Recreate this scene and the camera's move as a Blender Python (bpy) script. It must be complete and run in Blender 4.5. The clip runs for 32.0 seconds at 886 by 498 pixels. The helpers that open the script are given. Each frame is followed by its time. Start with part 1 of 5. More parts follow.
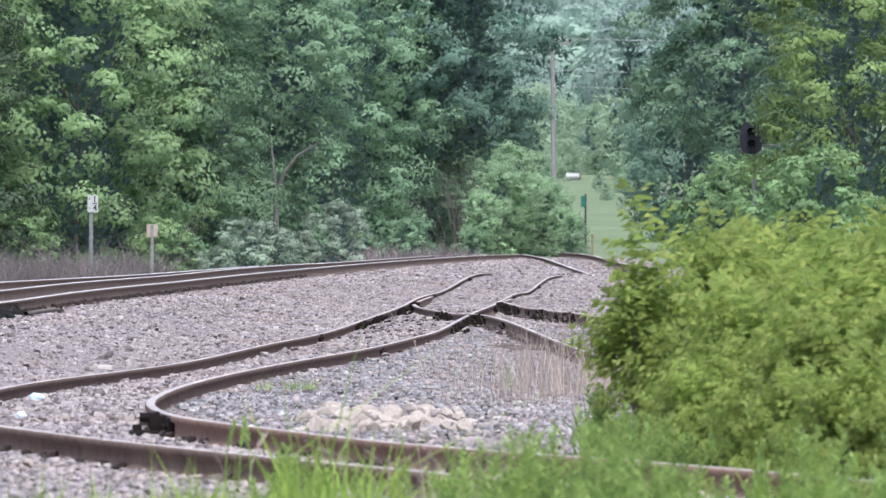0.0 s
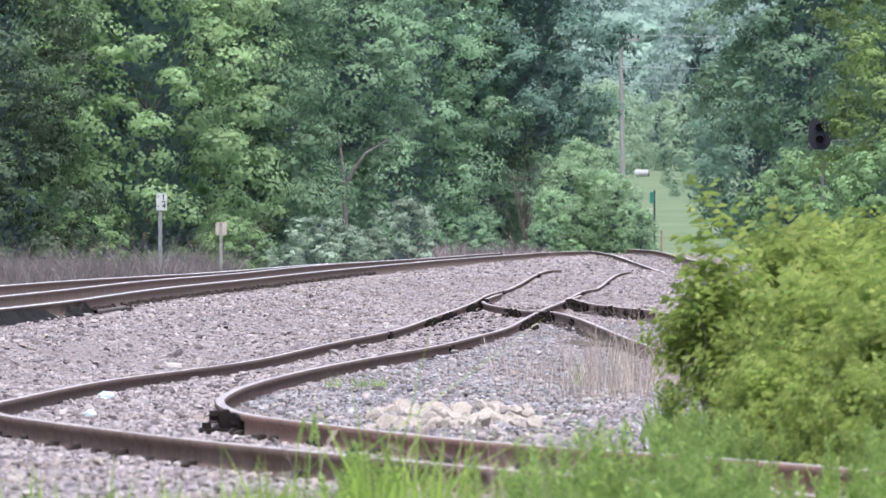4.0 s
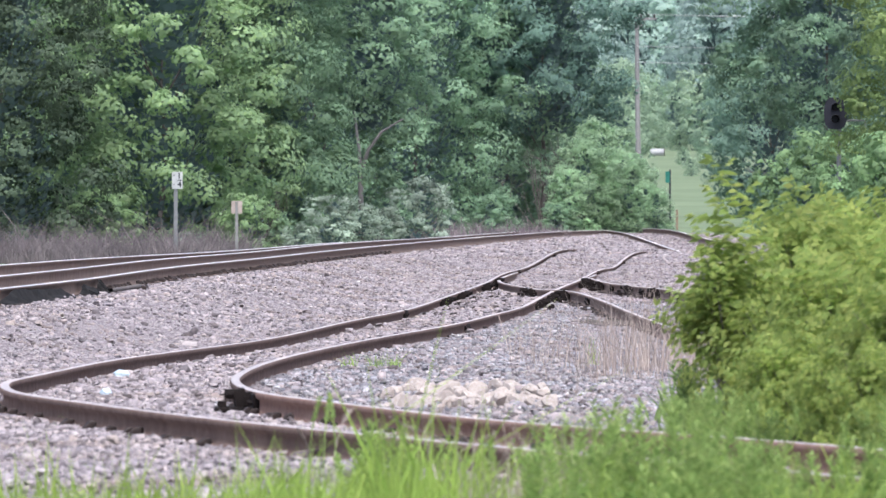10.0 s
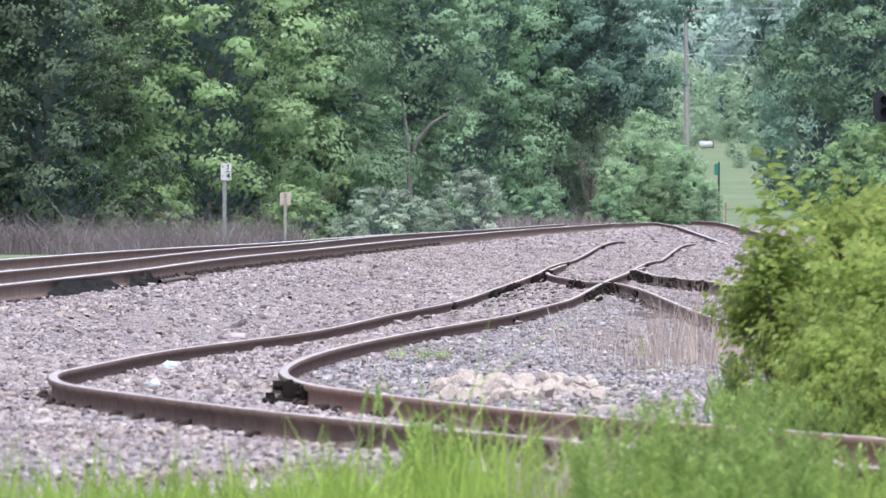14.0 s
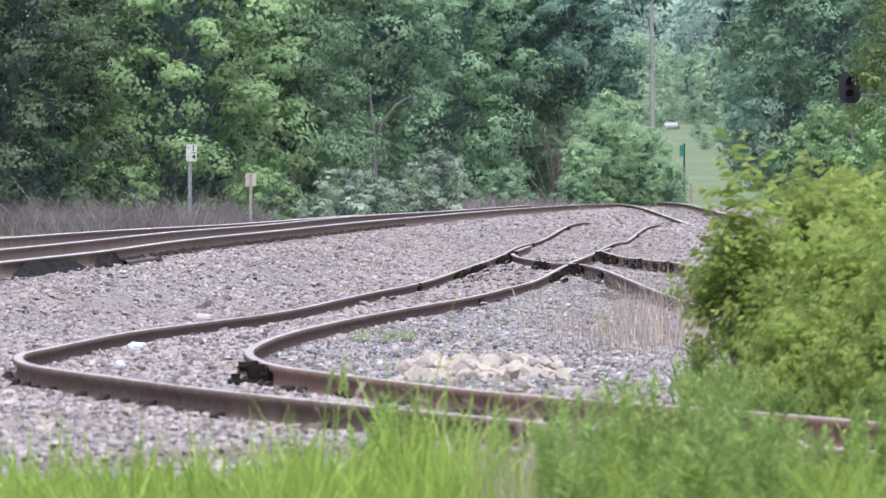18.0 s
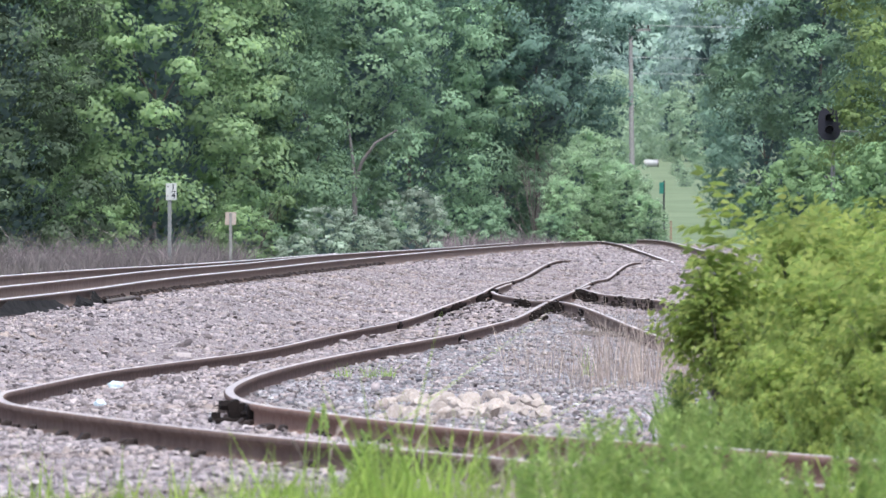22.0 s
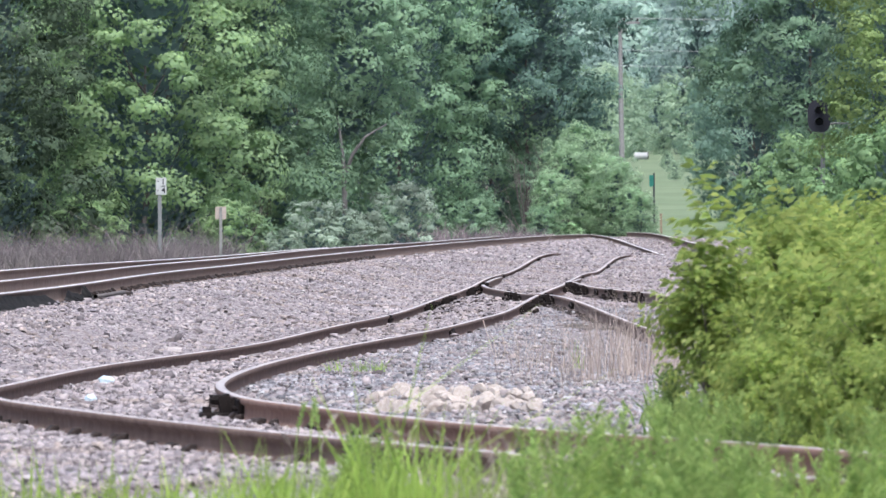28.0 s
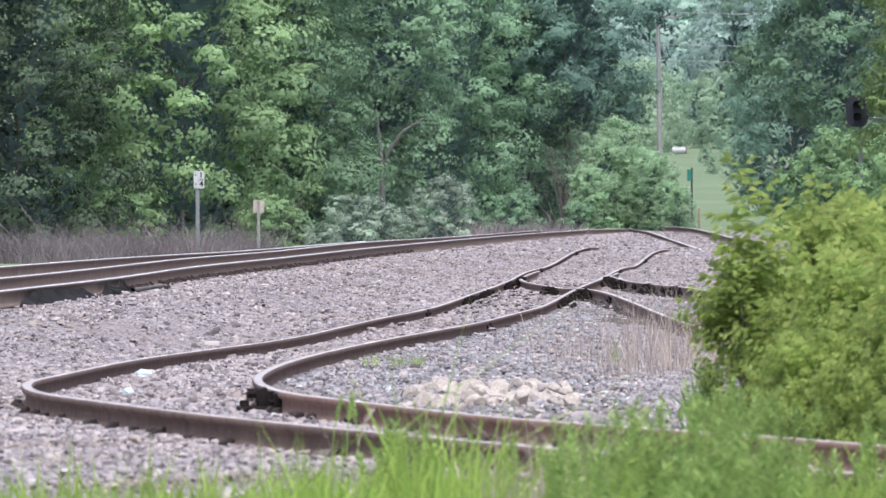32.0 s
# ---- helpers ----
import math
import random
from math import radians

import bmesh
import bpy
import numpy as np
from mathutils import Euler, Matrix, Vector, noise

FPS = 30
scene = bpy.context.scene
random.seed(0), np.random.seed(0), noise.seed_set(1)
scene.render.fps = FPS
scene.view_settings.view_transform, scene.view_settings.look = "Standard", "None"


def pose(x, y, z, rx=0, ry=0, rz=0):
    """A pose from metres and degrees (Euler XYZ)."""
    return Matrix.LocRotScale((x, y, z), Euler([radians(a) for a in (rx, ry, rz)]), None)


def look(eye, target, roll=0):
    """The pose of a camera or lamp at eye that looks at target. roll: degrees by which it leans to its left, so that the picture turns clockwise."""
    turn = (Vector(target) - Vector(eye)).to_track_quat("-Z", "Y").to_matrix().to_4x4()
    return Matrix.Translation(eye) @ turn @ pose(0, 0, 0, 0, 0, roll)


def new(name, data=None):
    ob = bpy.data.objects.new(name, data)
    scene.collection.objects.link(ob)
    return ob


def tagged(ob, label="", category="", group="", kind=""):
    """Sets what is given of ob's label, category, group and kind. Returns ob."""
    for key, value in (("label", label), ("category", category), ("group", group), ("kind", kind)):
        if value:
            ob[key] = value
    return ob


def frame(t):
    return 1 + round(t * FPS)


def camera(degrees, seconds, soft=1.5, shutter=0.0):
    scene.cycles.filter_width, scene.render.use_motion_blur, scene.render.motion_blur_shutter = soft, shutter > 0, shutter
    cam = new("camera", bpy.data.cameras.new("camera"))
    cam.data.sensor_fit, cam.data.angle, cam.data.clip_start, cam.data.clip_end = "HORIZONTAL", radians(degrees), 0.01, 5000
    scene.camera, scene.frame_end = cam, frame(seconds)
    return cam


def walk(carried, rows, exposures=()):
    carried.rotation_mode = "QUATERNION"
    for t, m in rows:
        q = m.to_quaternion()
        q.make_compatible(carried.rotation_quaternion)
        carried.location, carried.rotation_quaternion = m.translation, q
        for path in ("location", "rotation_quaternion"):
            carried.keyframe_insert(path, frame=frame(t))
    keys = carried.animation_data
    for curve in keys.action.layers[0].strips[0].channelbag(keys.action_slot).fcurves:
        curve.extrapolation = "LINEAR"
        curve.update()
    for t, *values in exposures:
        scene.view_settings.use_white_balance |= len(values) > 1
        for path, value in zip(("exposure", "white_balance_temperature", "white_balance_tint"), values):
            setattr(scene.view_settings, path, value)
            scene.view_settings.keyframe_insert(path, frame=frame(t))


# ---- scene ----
# A long lens on a tripod head beside a railway: the eye stays, the head pans and nods a little.
EYE = 1.3
cam = camera(4.26, 32.0, 1.4)
cam.data.dof.use_dof = True
cam.data.dof.focus_distance = 145.0
cam.data.dof.aperture_fstop = 22.0
# seconds, yaw, pitch, roll in degrees
TURNS = [
    (0, -0.4367, 0.0267, 0.063),
    (0.5, -0.4672, 0.0261, 0.057),
    (1, -0.5077, -0.0112, 0.010),
    (1.5, -0.5013, -0.0207, -0.049),
    (2, -0.4507, -0.0152, -0.063),
    (2.5, -0.1477, 0.0103, -0.100),
    (4.5, -0.1038, 0.0125, -0.143),
    (5, -0.0943, -0.0001, -0.103),
    (5.5, -0.0694, 0.0037, -0.117),
    (6, -0.0579, -0.0255, -0.068),
    (6.5, -0.0140, -0.0541, -0.127),
    (7, 0.0055, -0.1102, -0.026),
    (7.5, -0.0036, -0.0204, 0.015),
    (8, -0.0032, 0.0229, -0.033),
    (8.5, 0.0085, -0.0365, -0.080),
    (9, 0.0107, -0.0541, -0.130),
    (9.5, -0.0005, -0.0677, -0.046),
    (10, -0.0297, -0.0886, -0.043),
    (10.5, -0.0745, -0.0961, -0.026),
    (11, -0.0661, -0.0991, -0.086),
    (11.5, -0.0708, -0.0816, -0.032),
    (12, -0.0331, -0.0927, -0.012),
    (12.5, 0.0001, -0.0884, -0.032),
    (13, 0.0389, -0.0968, -0.023),
    (13.5, 0.1098, -0.1191, -0.112),
    (14, 0.2042, -0.1277, 0.075),
    (14.5, 0.3111, -0.1296, 0.051),
    (16.5, 0.1739, -0.2123, 0.096),
    (17, 0.1098, -0.2014, 0.018),
    (17.5, 0.0396, -0.1962, 0.000),
    (18, 0.0374, -0.2182, 0.099),
    (18.5, 0.0334, -0.2290, -0.013),
    (19, 0.0001, -0.2336, 0.003),
    (19.5, -0.0169, -0.1795, 0.011),
    (20, -0.0498, -0.1324, -0.072),
    (20.5, -0.0466, -0.0922, -0.042),
    (21, -0.0637, -0.0700, -0.075),
    (21.5, -0.0733, -0.0417, -0.021),
    (22, -0.0588, -0.0353, -0.083),
    (22.5, -0.0480, 0.0006, -0.119),
    (23, -0.0801, -0.0237, -0.159),
    (23.5, -0.1159, -0.0250, -0.102),
    (24, -0.1261, -0.0272, -0.176),
    (24.5, -0.1342, -0.0579, -0.252),
    (26.5, -0.1619, -0.0288, -0.278),
    (27, -0.1530, -0.0304, -0.407),
    (27.5, -0.1100, -0.0415, -0.307),
    (28, -0.1058, -0.0664, -0.306),
    (28.5, -0.1185, -0.0913, -0.304),
    (29, -0.1411, -0.1052, -0.175),
    (29.5, -0.1546, -0.1197, -0.234),
    (30, -0.1631, -0.1343, -0.179),
    (30.5, -0.1541, -0.1456, -0.107),
    (31, -0.0637, -0.1722, -0.191),
    (31.5, 0.0376, -0.0781, -0.085),
    (32, 0.0760, -0.0941, -0.194),
]
# seconds and stops, as the camera's own exposure drifts
EXPOSURE = [(0.0, -0.04, 8.5), (2.5, -0.02, 8.5), (5.0, 0.1, 10), (7.0, 0.05, 11), (10.0, 0.06, 11), (14.0, 0.05, 10), (17.0, 0.0, 9), (20.0, -0.03, 8), (24.0, 0.03, 8.5), (28.0, 0.01, 9), (32.0, -0.02, 9)]
walk(cam, [(t, pose(0, 0, EYE, 90 + pitch, 0, yaw) @ pose(0, 0, 0, 0, 0, roll)) for t, yaw, pitch, roll in TURNS], [(t, 0.75 + e, 5900, tint) for t, e, tint in EXPOSURE])

# ---------------------------------------------------------------- light
world = bpy.data.worlds.new("world")
scene.world = world
world.use_nodes = True
wn = world.node_tree.nodes
sky = wn.new("ShaderNodeTexSky")
sky.sky_type = "NISHITA"
sky.sun_disc = False
sky.sun_elevation = radians(64)
sky.sun_rotation = radians(169)
sky.air_density, sky.dust_density, sky.ozone_density = 0.7, 6.0, 1.0
wn["Background"].inputs["Strength"].default_value = 0.15
world.node_tree.links.new(sky.outputs[0], wn["Background"].inputs[0])
sun = new("sun", bpy.data.lights.new("sun", "SUN"))
sun.data.energy = 1.5
sun.data.angle = radians(70)
sun.data.color = (1.0, 0.975, 0.94)
sun.matrix_world = look((8, -42, 88), (0, 0, 0))


# ---------------------------------------------------------------- materials
def material(name, rough=0.8, metal=0.0):
    m = bpy.data.materials.new(name)
    m.use_nodes = True
    b = m.node_tree.nodes["Principled BSDF"]
    b.inputs["Roughness"].default_value = rough
    b.inputs["Metallic"].default_value = metal
    return m, m.node_tree, b


def ramp_node(nt, stops):
    r = nt.nodes.new("ShaderNodeValToRGB")
    while len(r.color_ramp.elements) < len(stops):
        r.color_ramp.elements.new(0.5)
    for e, (p, c) in zip(r.color_ramp.elements, stops):
        e.position, e.color = p, (*c, 1)
    return r


def noise_node(nt, scale, detail=4.0, coord="Object"):
    tc = nt.nodes.new("ShaderNodeTexCoord")
    n = nt.nodes.new("ShaderNodeTexNoise")
    n.inputs["Scale"].default_value = scale
    n.inputs["Detail"].default_value = detail
    nt.links.new(tc.outputs[coord], n.inputs["Vector"])
    return n


def bump(nt, b, source, strength, distance):
    k = nt.nodes.new("ShaderNodeBump")
    k.inputs["Strength"].default_value = strength
    k.inputs["Distance"].default_value = distance
    nt.links.new(source, k.inputs["Height"])
    nt.links.new(k.outputs[0], b.inputs["Normal"])


def mottled(name, stops, scale, rough=0.85, metal=0.0, gloss=0.5, depth=0.01, strength=0.4):
    """Two scales of noise through a colour ramp, with relief."""
    m, nt, b = material(name, rough, metal)
    a, c = noise_node(nt, scale), noise_node(nt, scale * 7.3)
    mix = nt.nodes.new("ShaderNodeMath")
    mix.operation = "MULTIPLY_ADD"
    mix.inputs[1].default_value = 0.45
    half = nt.nodes.new("ShaderNodeMath")
    half.operation = "MULTIPLY"
    half.inputs[1].default_value = 0.55
    nt.links.new(a.outputs[0], half.inputs[0])
    nt.links.new(c.outputs[0], mix.inputs[0])
    nt.links.new(half.outputs[0], mix.inputs[2])
    r = ramp_node(nt, stops)
    nt.links.new(mix.outputs[0], r.inputs[0])
    nt.links.new(r.outputs[0], b.inputs["Base Color"])
    bump(nt, b, c.outputs[0], strength, depth)
    b.inputs["Specular IOR Level"].default_value = gloss
    return m


def island(name, stops, rough=0.85, grain=60.0, gloss=0.5):
    """Each loose piece of a mesh takes its own colour; fine grain on top."""
    m, nt, b = material(name, rough)
    geo = nt.nodes.new("ShaderNodeNewGeometry")
    r = ramp_node(nt, stops)
    nt.links.new(geo.outputs["Random Per Island"], r.inputs[0])
    n = noise_node(nt, grain)
    hsv = nt.nodes.new("ShaderNodeHueSaturation")
    v = nt.nodes.new("ShaderNodeMapRange")
    v.inputs["To Min"].default_value, v.inputs["To Max"].default_value = 0.7, 1.3
    nt.links.new(n.outputs[0], v.inputs["Value"])
    nt.links.new(v.outputs[0], hsv.inputs["Value"])
    nt.links.new(r.outputs[0], hsv.inputs["Color"])
    dirt, soil = noise_node(nt, 0.45, 3.0), nt.nodes.new("ShaderNodeMix")
    tint = ramp_node(nt, [(0.36, (0.84, 0.79, 0.72)), (0.52, (1, 1, 1)), (0.7, (1.06, 1.06, 1.07))])
    nt.links.new(dirt.outputs[0], tint.inputs[0])
    soil.data_type, soil.blend_type = "RGBA", "MULTIPLY"
    soil.inputs["Factor"].default_value = 1.0
    nt.links.new(hsv.outputs[0], soil.inputs["A"])
    nt.links.new(tint.outputs[0], soil.inputs["B"])
    nt.links.new(soil.outputs["Result"], b.inputs["Base Color"])
    b.inputs["Specular IOR Level"].default_value = gloss
    return m


def loose_stone(name, stops):
    """The same stone for single pieces, each with a colour of its own."""
    m, nt, b = material(name, 0.9)
    info = nt.nodes.new("ShaderNodeObjectInfo")
    r = ramp_node(nt, stops)
    nt.links.new(info.outputs["Random"], r.inputs[0])
    n = noise_node(nt, 3.0)
    hsv = nt.nodes.new("ShaderNodeHueSaturation")
    v = nt.nodes.new("ShaderNodeMapRange")
    v.inputs["To Min"].default_value, v.inputs["To Max"].default_value = 0.7, 1.3
    nt.links.new(n.outputs[0], v.inputs["Value"])
    nt.links.new(v.outputs[0], hsv.inputs["Value"])
    nt.links.new(r.outputs[0], hsv.inputs["Color"])
    nt.links.new(hsv.outputs[0], b.inputs["Base Color"])
    return m


def foliage(name, dark, light, rough=0.7, through_light=0.22, patch_scale=0.7, swing=0.4, by_plant=0.12, spread=0.36, gloss=0.12, hue=0.0):
    """Leaves: every leaf its own green, some light passing through the blade."""
    m, nt, b = material(name, rough)
    geo = nt.nodes.new("ShaderNodeNewGeometry")
    mid = [(p + q) / 2 for p, q in zip(dark, light)]
    low = [p + (q - p) * spread for p, q in zip(dark, light)]
    high = [q - (q - p) * spread * 0.5 for p, q in zip(dark, light)]
    r = ramp_node(nt, [(0.0, low), (0.6, mid), (1.0, high)])
    nt.links.new(geo.outputs["Random Per Island"], r.inputs[0])
    patch = noise_node(nt, patch_scale, 2.0)
    hsv = nt.nodes.new("ShaderNodeHueSaturation")
    v = nt.nodes.new("ShaderNodeMapRange")
    v.inputs["From Min"].default_value, v.inputs["From Max"].default_value = 0.3, 0.7
    v.inputs["To Min"].default_value, v.inputs["To Max"].default_value = 1 - swing, 1 + swing
    nt.links.new(patch.outputs[0], v.inputs["Value"])
    info, each, both = nt.nodes.new("ShaderNodeObjectInfo"), nt.nodes.new("ShaderNodeMapRange"), nt.nodes.new("ShaderNodeMath")
    each.inputs["To Min"].default_value, each.inputs["To Max"].default_value = 1 - by_plant, 1 + by_plant
    both.operation = "MULTIPLY"
    nt.links.new(info.outputs["Random"], each.inputs["Value"])
    nt.links.new(v.outputs[0], both.inputs[0])
    nt.links.new(each.outputs[0], both.inputs[1])
    nt.links.new(both.outputs[0], hsv.inputs["Value"])
    nt.links.new(r.outputs[0], hsv.inputs["Color"])
    nt.links.new(hsv.outputs[0], b.inputs["Base Color"])
    if hue:
        lean = nt.nodes.new("ShaderNodeMapRange")
        lean.inputs["To Min"].default_value, lean.inputs["To Max"].default_value = 0.5 + hue, 0.5 - hue
        nt.links.new(info.outputs["Random"], lean.inputs["Value"])
        nt.links.new(lean.outputs[0], hsv.inputs["Hue"])
    b.inputs["Specular IOR Level"].default_value = gloss
    t = nt.nodes.new("ShaderNodeBsdfTranslucent")
    nt.links.new(hsv.outputs[0], t.inputs["Color"])
    mix = nt.nodes.new("ShaderNodeMixShader")
    mix.inputs[0].default_value = through_light
    out = nt.nodes["Material Output"]
    nt.links.new(b.outputs[0], mix.inputs[1])
    nt.links.new(t.outputs[0], mix.inputs[2])
    nt.links.new(mix.outputs[0], out.inputs["Surface"])
    return m


M_STONE = island("ballast_stone", [(0.0, (0.10, 0.087, 0.09)), (0.2, (0.238, 0.212, 0.22)), (0.5, (0.315, 0.283, 0.295)), (0.75, (0.372, 0.333, 0.337)), (0.95, (0.42, 0.368, 0.355)), (1.0, (0.47, 0.44, 0.43))], 0.9, 45, 0.3)
M_LOOSE = loose_stone("loose_stone", [(0.0, (0.16, 0.137, 0.142)), (0.4, (0.29, 0.25, 0.26)), (0.75, (0.37, 0.322, 0.318)), (1.0, (0.45, 0.4, 0.38))])
M_GREY_STONE = island("grey_stone", [(0.0, (0.14, 0.138, 0.15)), (0.4, (0.252, 0.25, 0.269)), (0.8, (0.337, 0.333, 0.354)), (1.0, (0.49, 0.48, 0.485))], 0.9, 45, 0.25)
M_CREAM = mottled("cream_limestone", [(0.3, (0.29, 0.245, 0.21)), (0.5, (0.42, 0.37, 0.33)), (0.7, (0.52, 0.48, 0.445))], 7, 0.95, gloss=0.2, depth=0.008, strength=0.4)
M_RUST = mottled("rusty_rail", [(0.3, (0.09, 0.061, 0.051)), (0.5, (0.142, 0.099, 0.084)), (0.7, (0.2, 0.145, 0.124))], 5, 0.95, 0.0, gloss=0.15, depth=0.003)
# Copy of rusty_rail with the near stretch's brighter light in the colour.
M_LIT_RUST = mottled("brown_rail", [(0.3, (0.12, 0.08, 0.064)), (0.5, (0.19, 0.132, 0.107)), (0.7, (0.25, 0.182, 0.15))], 5, 0.95, 0.0, gloss=0.15, depth=0.003)
M_MAIN_RUST = mottled("dusty_brown_rail", [(0.3, (0.135, 0.097, 0.078)), (0.5, (0.195, 0.144, 0.119)), (0.7, (0.255, 0.196, 0.165))], 5, 0.85, 0.0, gloss=0.15, depth=0.003)
M_OLD_RUST = mottled("red_brown_rail", [(0.3, (0.19, 0.115, 0.085)), (0.5, (0.28, 0.178, 0.138)), (0.7, (0.35, 0.245, 0.195))], 5, 0.9, 0.0, gloss=0.15, depth=0.003)
M_HEAD = mottled("worn_rail_head", [(0.3, (0.34, 0.295, 0.275)), (0.55, (0.5, 0.45, 0.43)), (0.75, (0.62, 0.58, 0.56))], 3, 0.45, 0.1, depth=0.001)
# Worn bright steel; the mirrored sky is partly put into the pale colour.
M_BRIGHT = mottled("polished_rail_head", [(0.3, (0.55, 0.5, 0.47)), (0.55, (0.72, 0.68, 0.65)), (0.75, (0.8, 0.77, 0.74))], 3, 0.35, 0.15, depth=0.001)
M_IRON = mottled("dark_iron", [(0.3, (0.02, 0.016, 0.015)), (0.7, (0.06, 0.045, 0.04))], 12, 0.7, gloss=0.25)
M_CAST = mottled("black_cast_iron", [(0.3, (0.007, 0.006, 0.006)), (0.7, (0.024, 0.018, 0.016))], 12, 0.8, gloss=0.12)
M_TIE = mottled("weathered_tie", [(0.3, (0.06, 0.05, 0.045)), (0.5, (0.12, 0.105, 0.095)), (0.7, (0.2, 0.18, 0.165))], 6, 0.9)
M_BARK = mottled("bark", [(0.3, (0.07, 0.06, 0.055)), (0.5, (0.13, 0.115, 0.105)), (0.7, (0.2, 0.18, 0.165))], 4, 0.9, depth=0.03)
M_PALE_BARK = mottled("pale_bark", [(0.3, (0.09, 0.085, 0.08)), (0.5, (0.14, 0.135, 0.13)), (0.7, (0.2, 0.19, 0.185))], 4, 0.9, depth=0.02)
M_WOOD = mottled("grey_weathered_wood", [(0.3, (0.16, 0.155, 0.15)), (0.5, (0.25, 0.245, 0.24)), (0.7, (0.34, 0.335, 0.33))], 8, 0.9, depth=0.005)
M_POST = mottled("galvanised_post", [(0.3, (0.16, 0.165, 0.17)), (0.7, (0.3, 0.305, 0.31))], 10, 0.55, 0.4, depth=0.002)
M_BOARD = mottled("sign_white", [(0.3, (0.36, 0.37, 0.37)), (0.6, (0.5, 0.51, 0.51))], 6, 0.5, depth=0.001)
M_PIPE = mottled("galvanised_pipe", [(0.3, (0.24, 0.25, 0.25)), (0.7, (0.38, 0.39, 0.39))], 5, 0.5, 0.2, depth=0.003)
M_TAN = mottled("tan_sign_back", [(0.3, (0.34, 0.27, 0.24)), (0.7, (0.5, 0.42, 0.38))], 8, 0.6, depth=0.001)
M_BLACK = mottled("matt_black", [(0.3, (0.012, 0.013, 0.02)), (0.7, (0.028, 0.03, 0.042))], 5, 0.5, depth=0.001)
M_TARGET = mottled("dark_target_board", [(0.3, (0.014, 0.015, 0.026)), (0.7, (0.026, 0.027, 0.042))], 5, 0.7, depth=0.001)
M_HOOD = mottled("weathered_black", [(0.3, (0.03, 0.03, 0.036)), (0.7, (0.06, 0.06, 0.068))], 9, 0.6, depth=0.001)
M_LENS = mottled("unlit_lens", [(0.3, (0.02, 0.012, 0.014)), (0.7, (0.04, 0.02, 0.022))], 6, 0.15, depth=0.0005)
M_GREEN = mottled("green_sign", [(0.3, (0.02, 0.16, 0.12)), (0.7, (0.04, 0.24, 0.18))], 5, 0.5, depth=0.001)
M_RUBBER = mottled("dark_rubber", [(0.3, (0.006, 0.0058, 0.006)), (0.45, (0.018, 0.017, 0.017)), (0.7, (0.05, 0.047, 0.046))], 1.6, 0.95, depth=0.01)
M_PLASTIC = mottled("pale_plastic", [(0.3, (0.4, 0.55, 0.64)), (0.55, (0.62, 0.74, 0.8)), (0.7, (0.82, 0.87, 0.9))], 20, 0.25, depth=0.004)
M_ORANGE = mottled("tan_stake", [(0.3, (0.22, 0.17, 0.11)), (0.7, (0.32, 0.26, 0.18))], 9, 0.8)
M_WIRE = mottled("aluminium_wire", [(0.3, (0.4, 0.42, 0.42)), (0.7, (0.55, 0.57, 0.57))], 9, 0.5, 0.3)
M_EARTH = mottled("meadow", [(0.3, (0.128, 0.17, 0.1)), (0.5, (0.16, 0.207, 0.122)), (0.7, (0.195, 0.24, 0.148))], 0.12, 0.95, gloss=0.1, depth=0.02)
def stone_bed(name):
    """Packed small stones: cells of their own colour, with dark joints and relief."""
    m, nt, b = material(name, 0.95)
    tc = nt.nodes.new("ShaderNodeTexCoord")
    v, e = nt.nodes.new("ShaderNodeTexVoronoi"), nt.nodes.new("ShaderNodeTexVoronoi")
    e.feature = "DISTANCE_TO_EDGE"
    for k in (v, e):
        k.inputs["Scale"].default_value = 24.0
        nt.links.new(tc.outputs["Object"], k.inputs["Vector"])
    sep = nt.nodes.new("ShaderNodeSeparateColor")
    nt.links.new(v.outputs["Color"], sep.inputs[0])
    r = ramp_node(nt, [(0.0, (0.10, 0.085, 0.088)), (0.25, (0.22, 0.19, 0.195)), (0.6, (0.31, 0.27, 0.275)), (0.9, (0.39, 0.335, 0.325)), (1.0, (0.5, 0.47, 0.46))])
    nt.links.new(sep.outputs[0], r.inputs[0])
    j = ramp_node(nt, [(0.0, (0.3, 0.3, 0.3)), (0.12, (1, 1, 1))])
    nt.links.new(e.outputs["Distance"], j.inputs[0])
    mul = nt.nodes.new("ShaderNodeMix")
    mul.data_type, mul.blend_type = "RGBA", "MULTIPLY"
    mul.inputs["Factor"].default_value = 1.0
    nt.links.new(r.outputs[0], mul.inputs["A"])
    nt.links.new(j.outputs[0], mul.inputs["B"])
    nt.links.new(mul.outputs["Result"], b.inputs["Base Color"])
    bump(nt, b, e.outputs["Distance"], 0.8, 0.02)
    return m


M_GROUND = stone_bed("ballast_bed")
M_LITTER = mottled("leaf_litter", [(0.3, (0.03, 0.035, 0.025)), (0.5, (0.055, 0.06, 0.04)), (0.7, (0.09, 0.09, 0.06))], 1.5, 0.95, depth=0.05)
# Leaves inside the crowns: bluish shade of the gaps put into their colour.
L_INNER_SHADE = foliage("inner_leaf", (0.13, 0.19, 0.2), (0.185, 0.255, 0.245), 0.7, 0.4, 0.3, 0.2, gloss=0.1)
# Most tree greens here are lifted and blued: haze put into the colour.
L_TREE = foliage("tree_leaf", (0.176, 0.273, 0.205), (0.258, 0.392, 0.198), 0.65, 0.42, 0.3, 0.22, gloss=0.2)
L_DARK = foliage("dark_leaf", (0.228, 0.345, 0.255), (0.3, 0.448, 0.25), 0.65, 0.42, 0.3, 0.2, gloss=0.2)
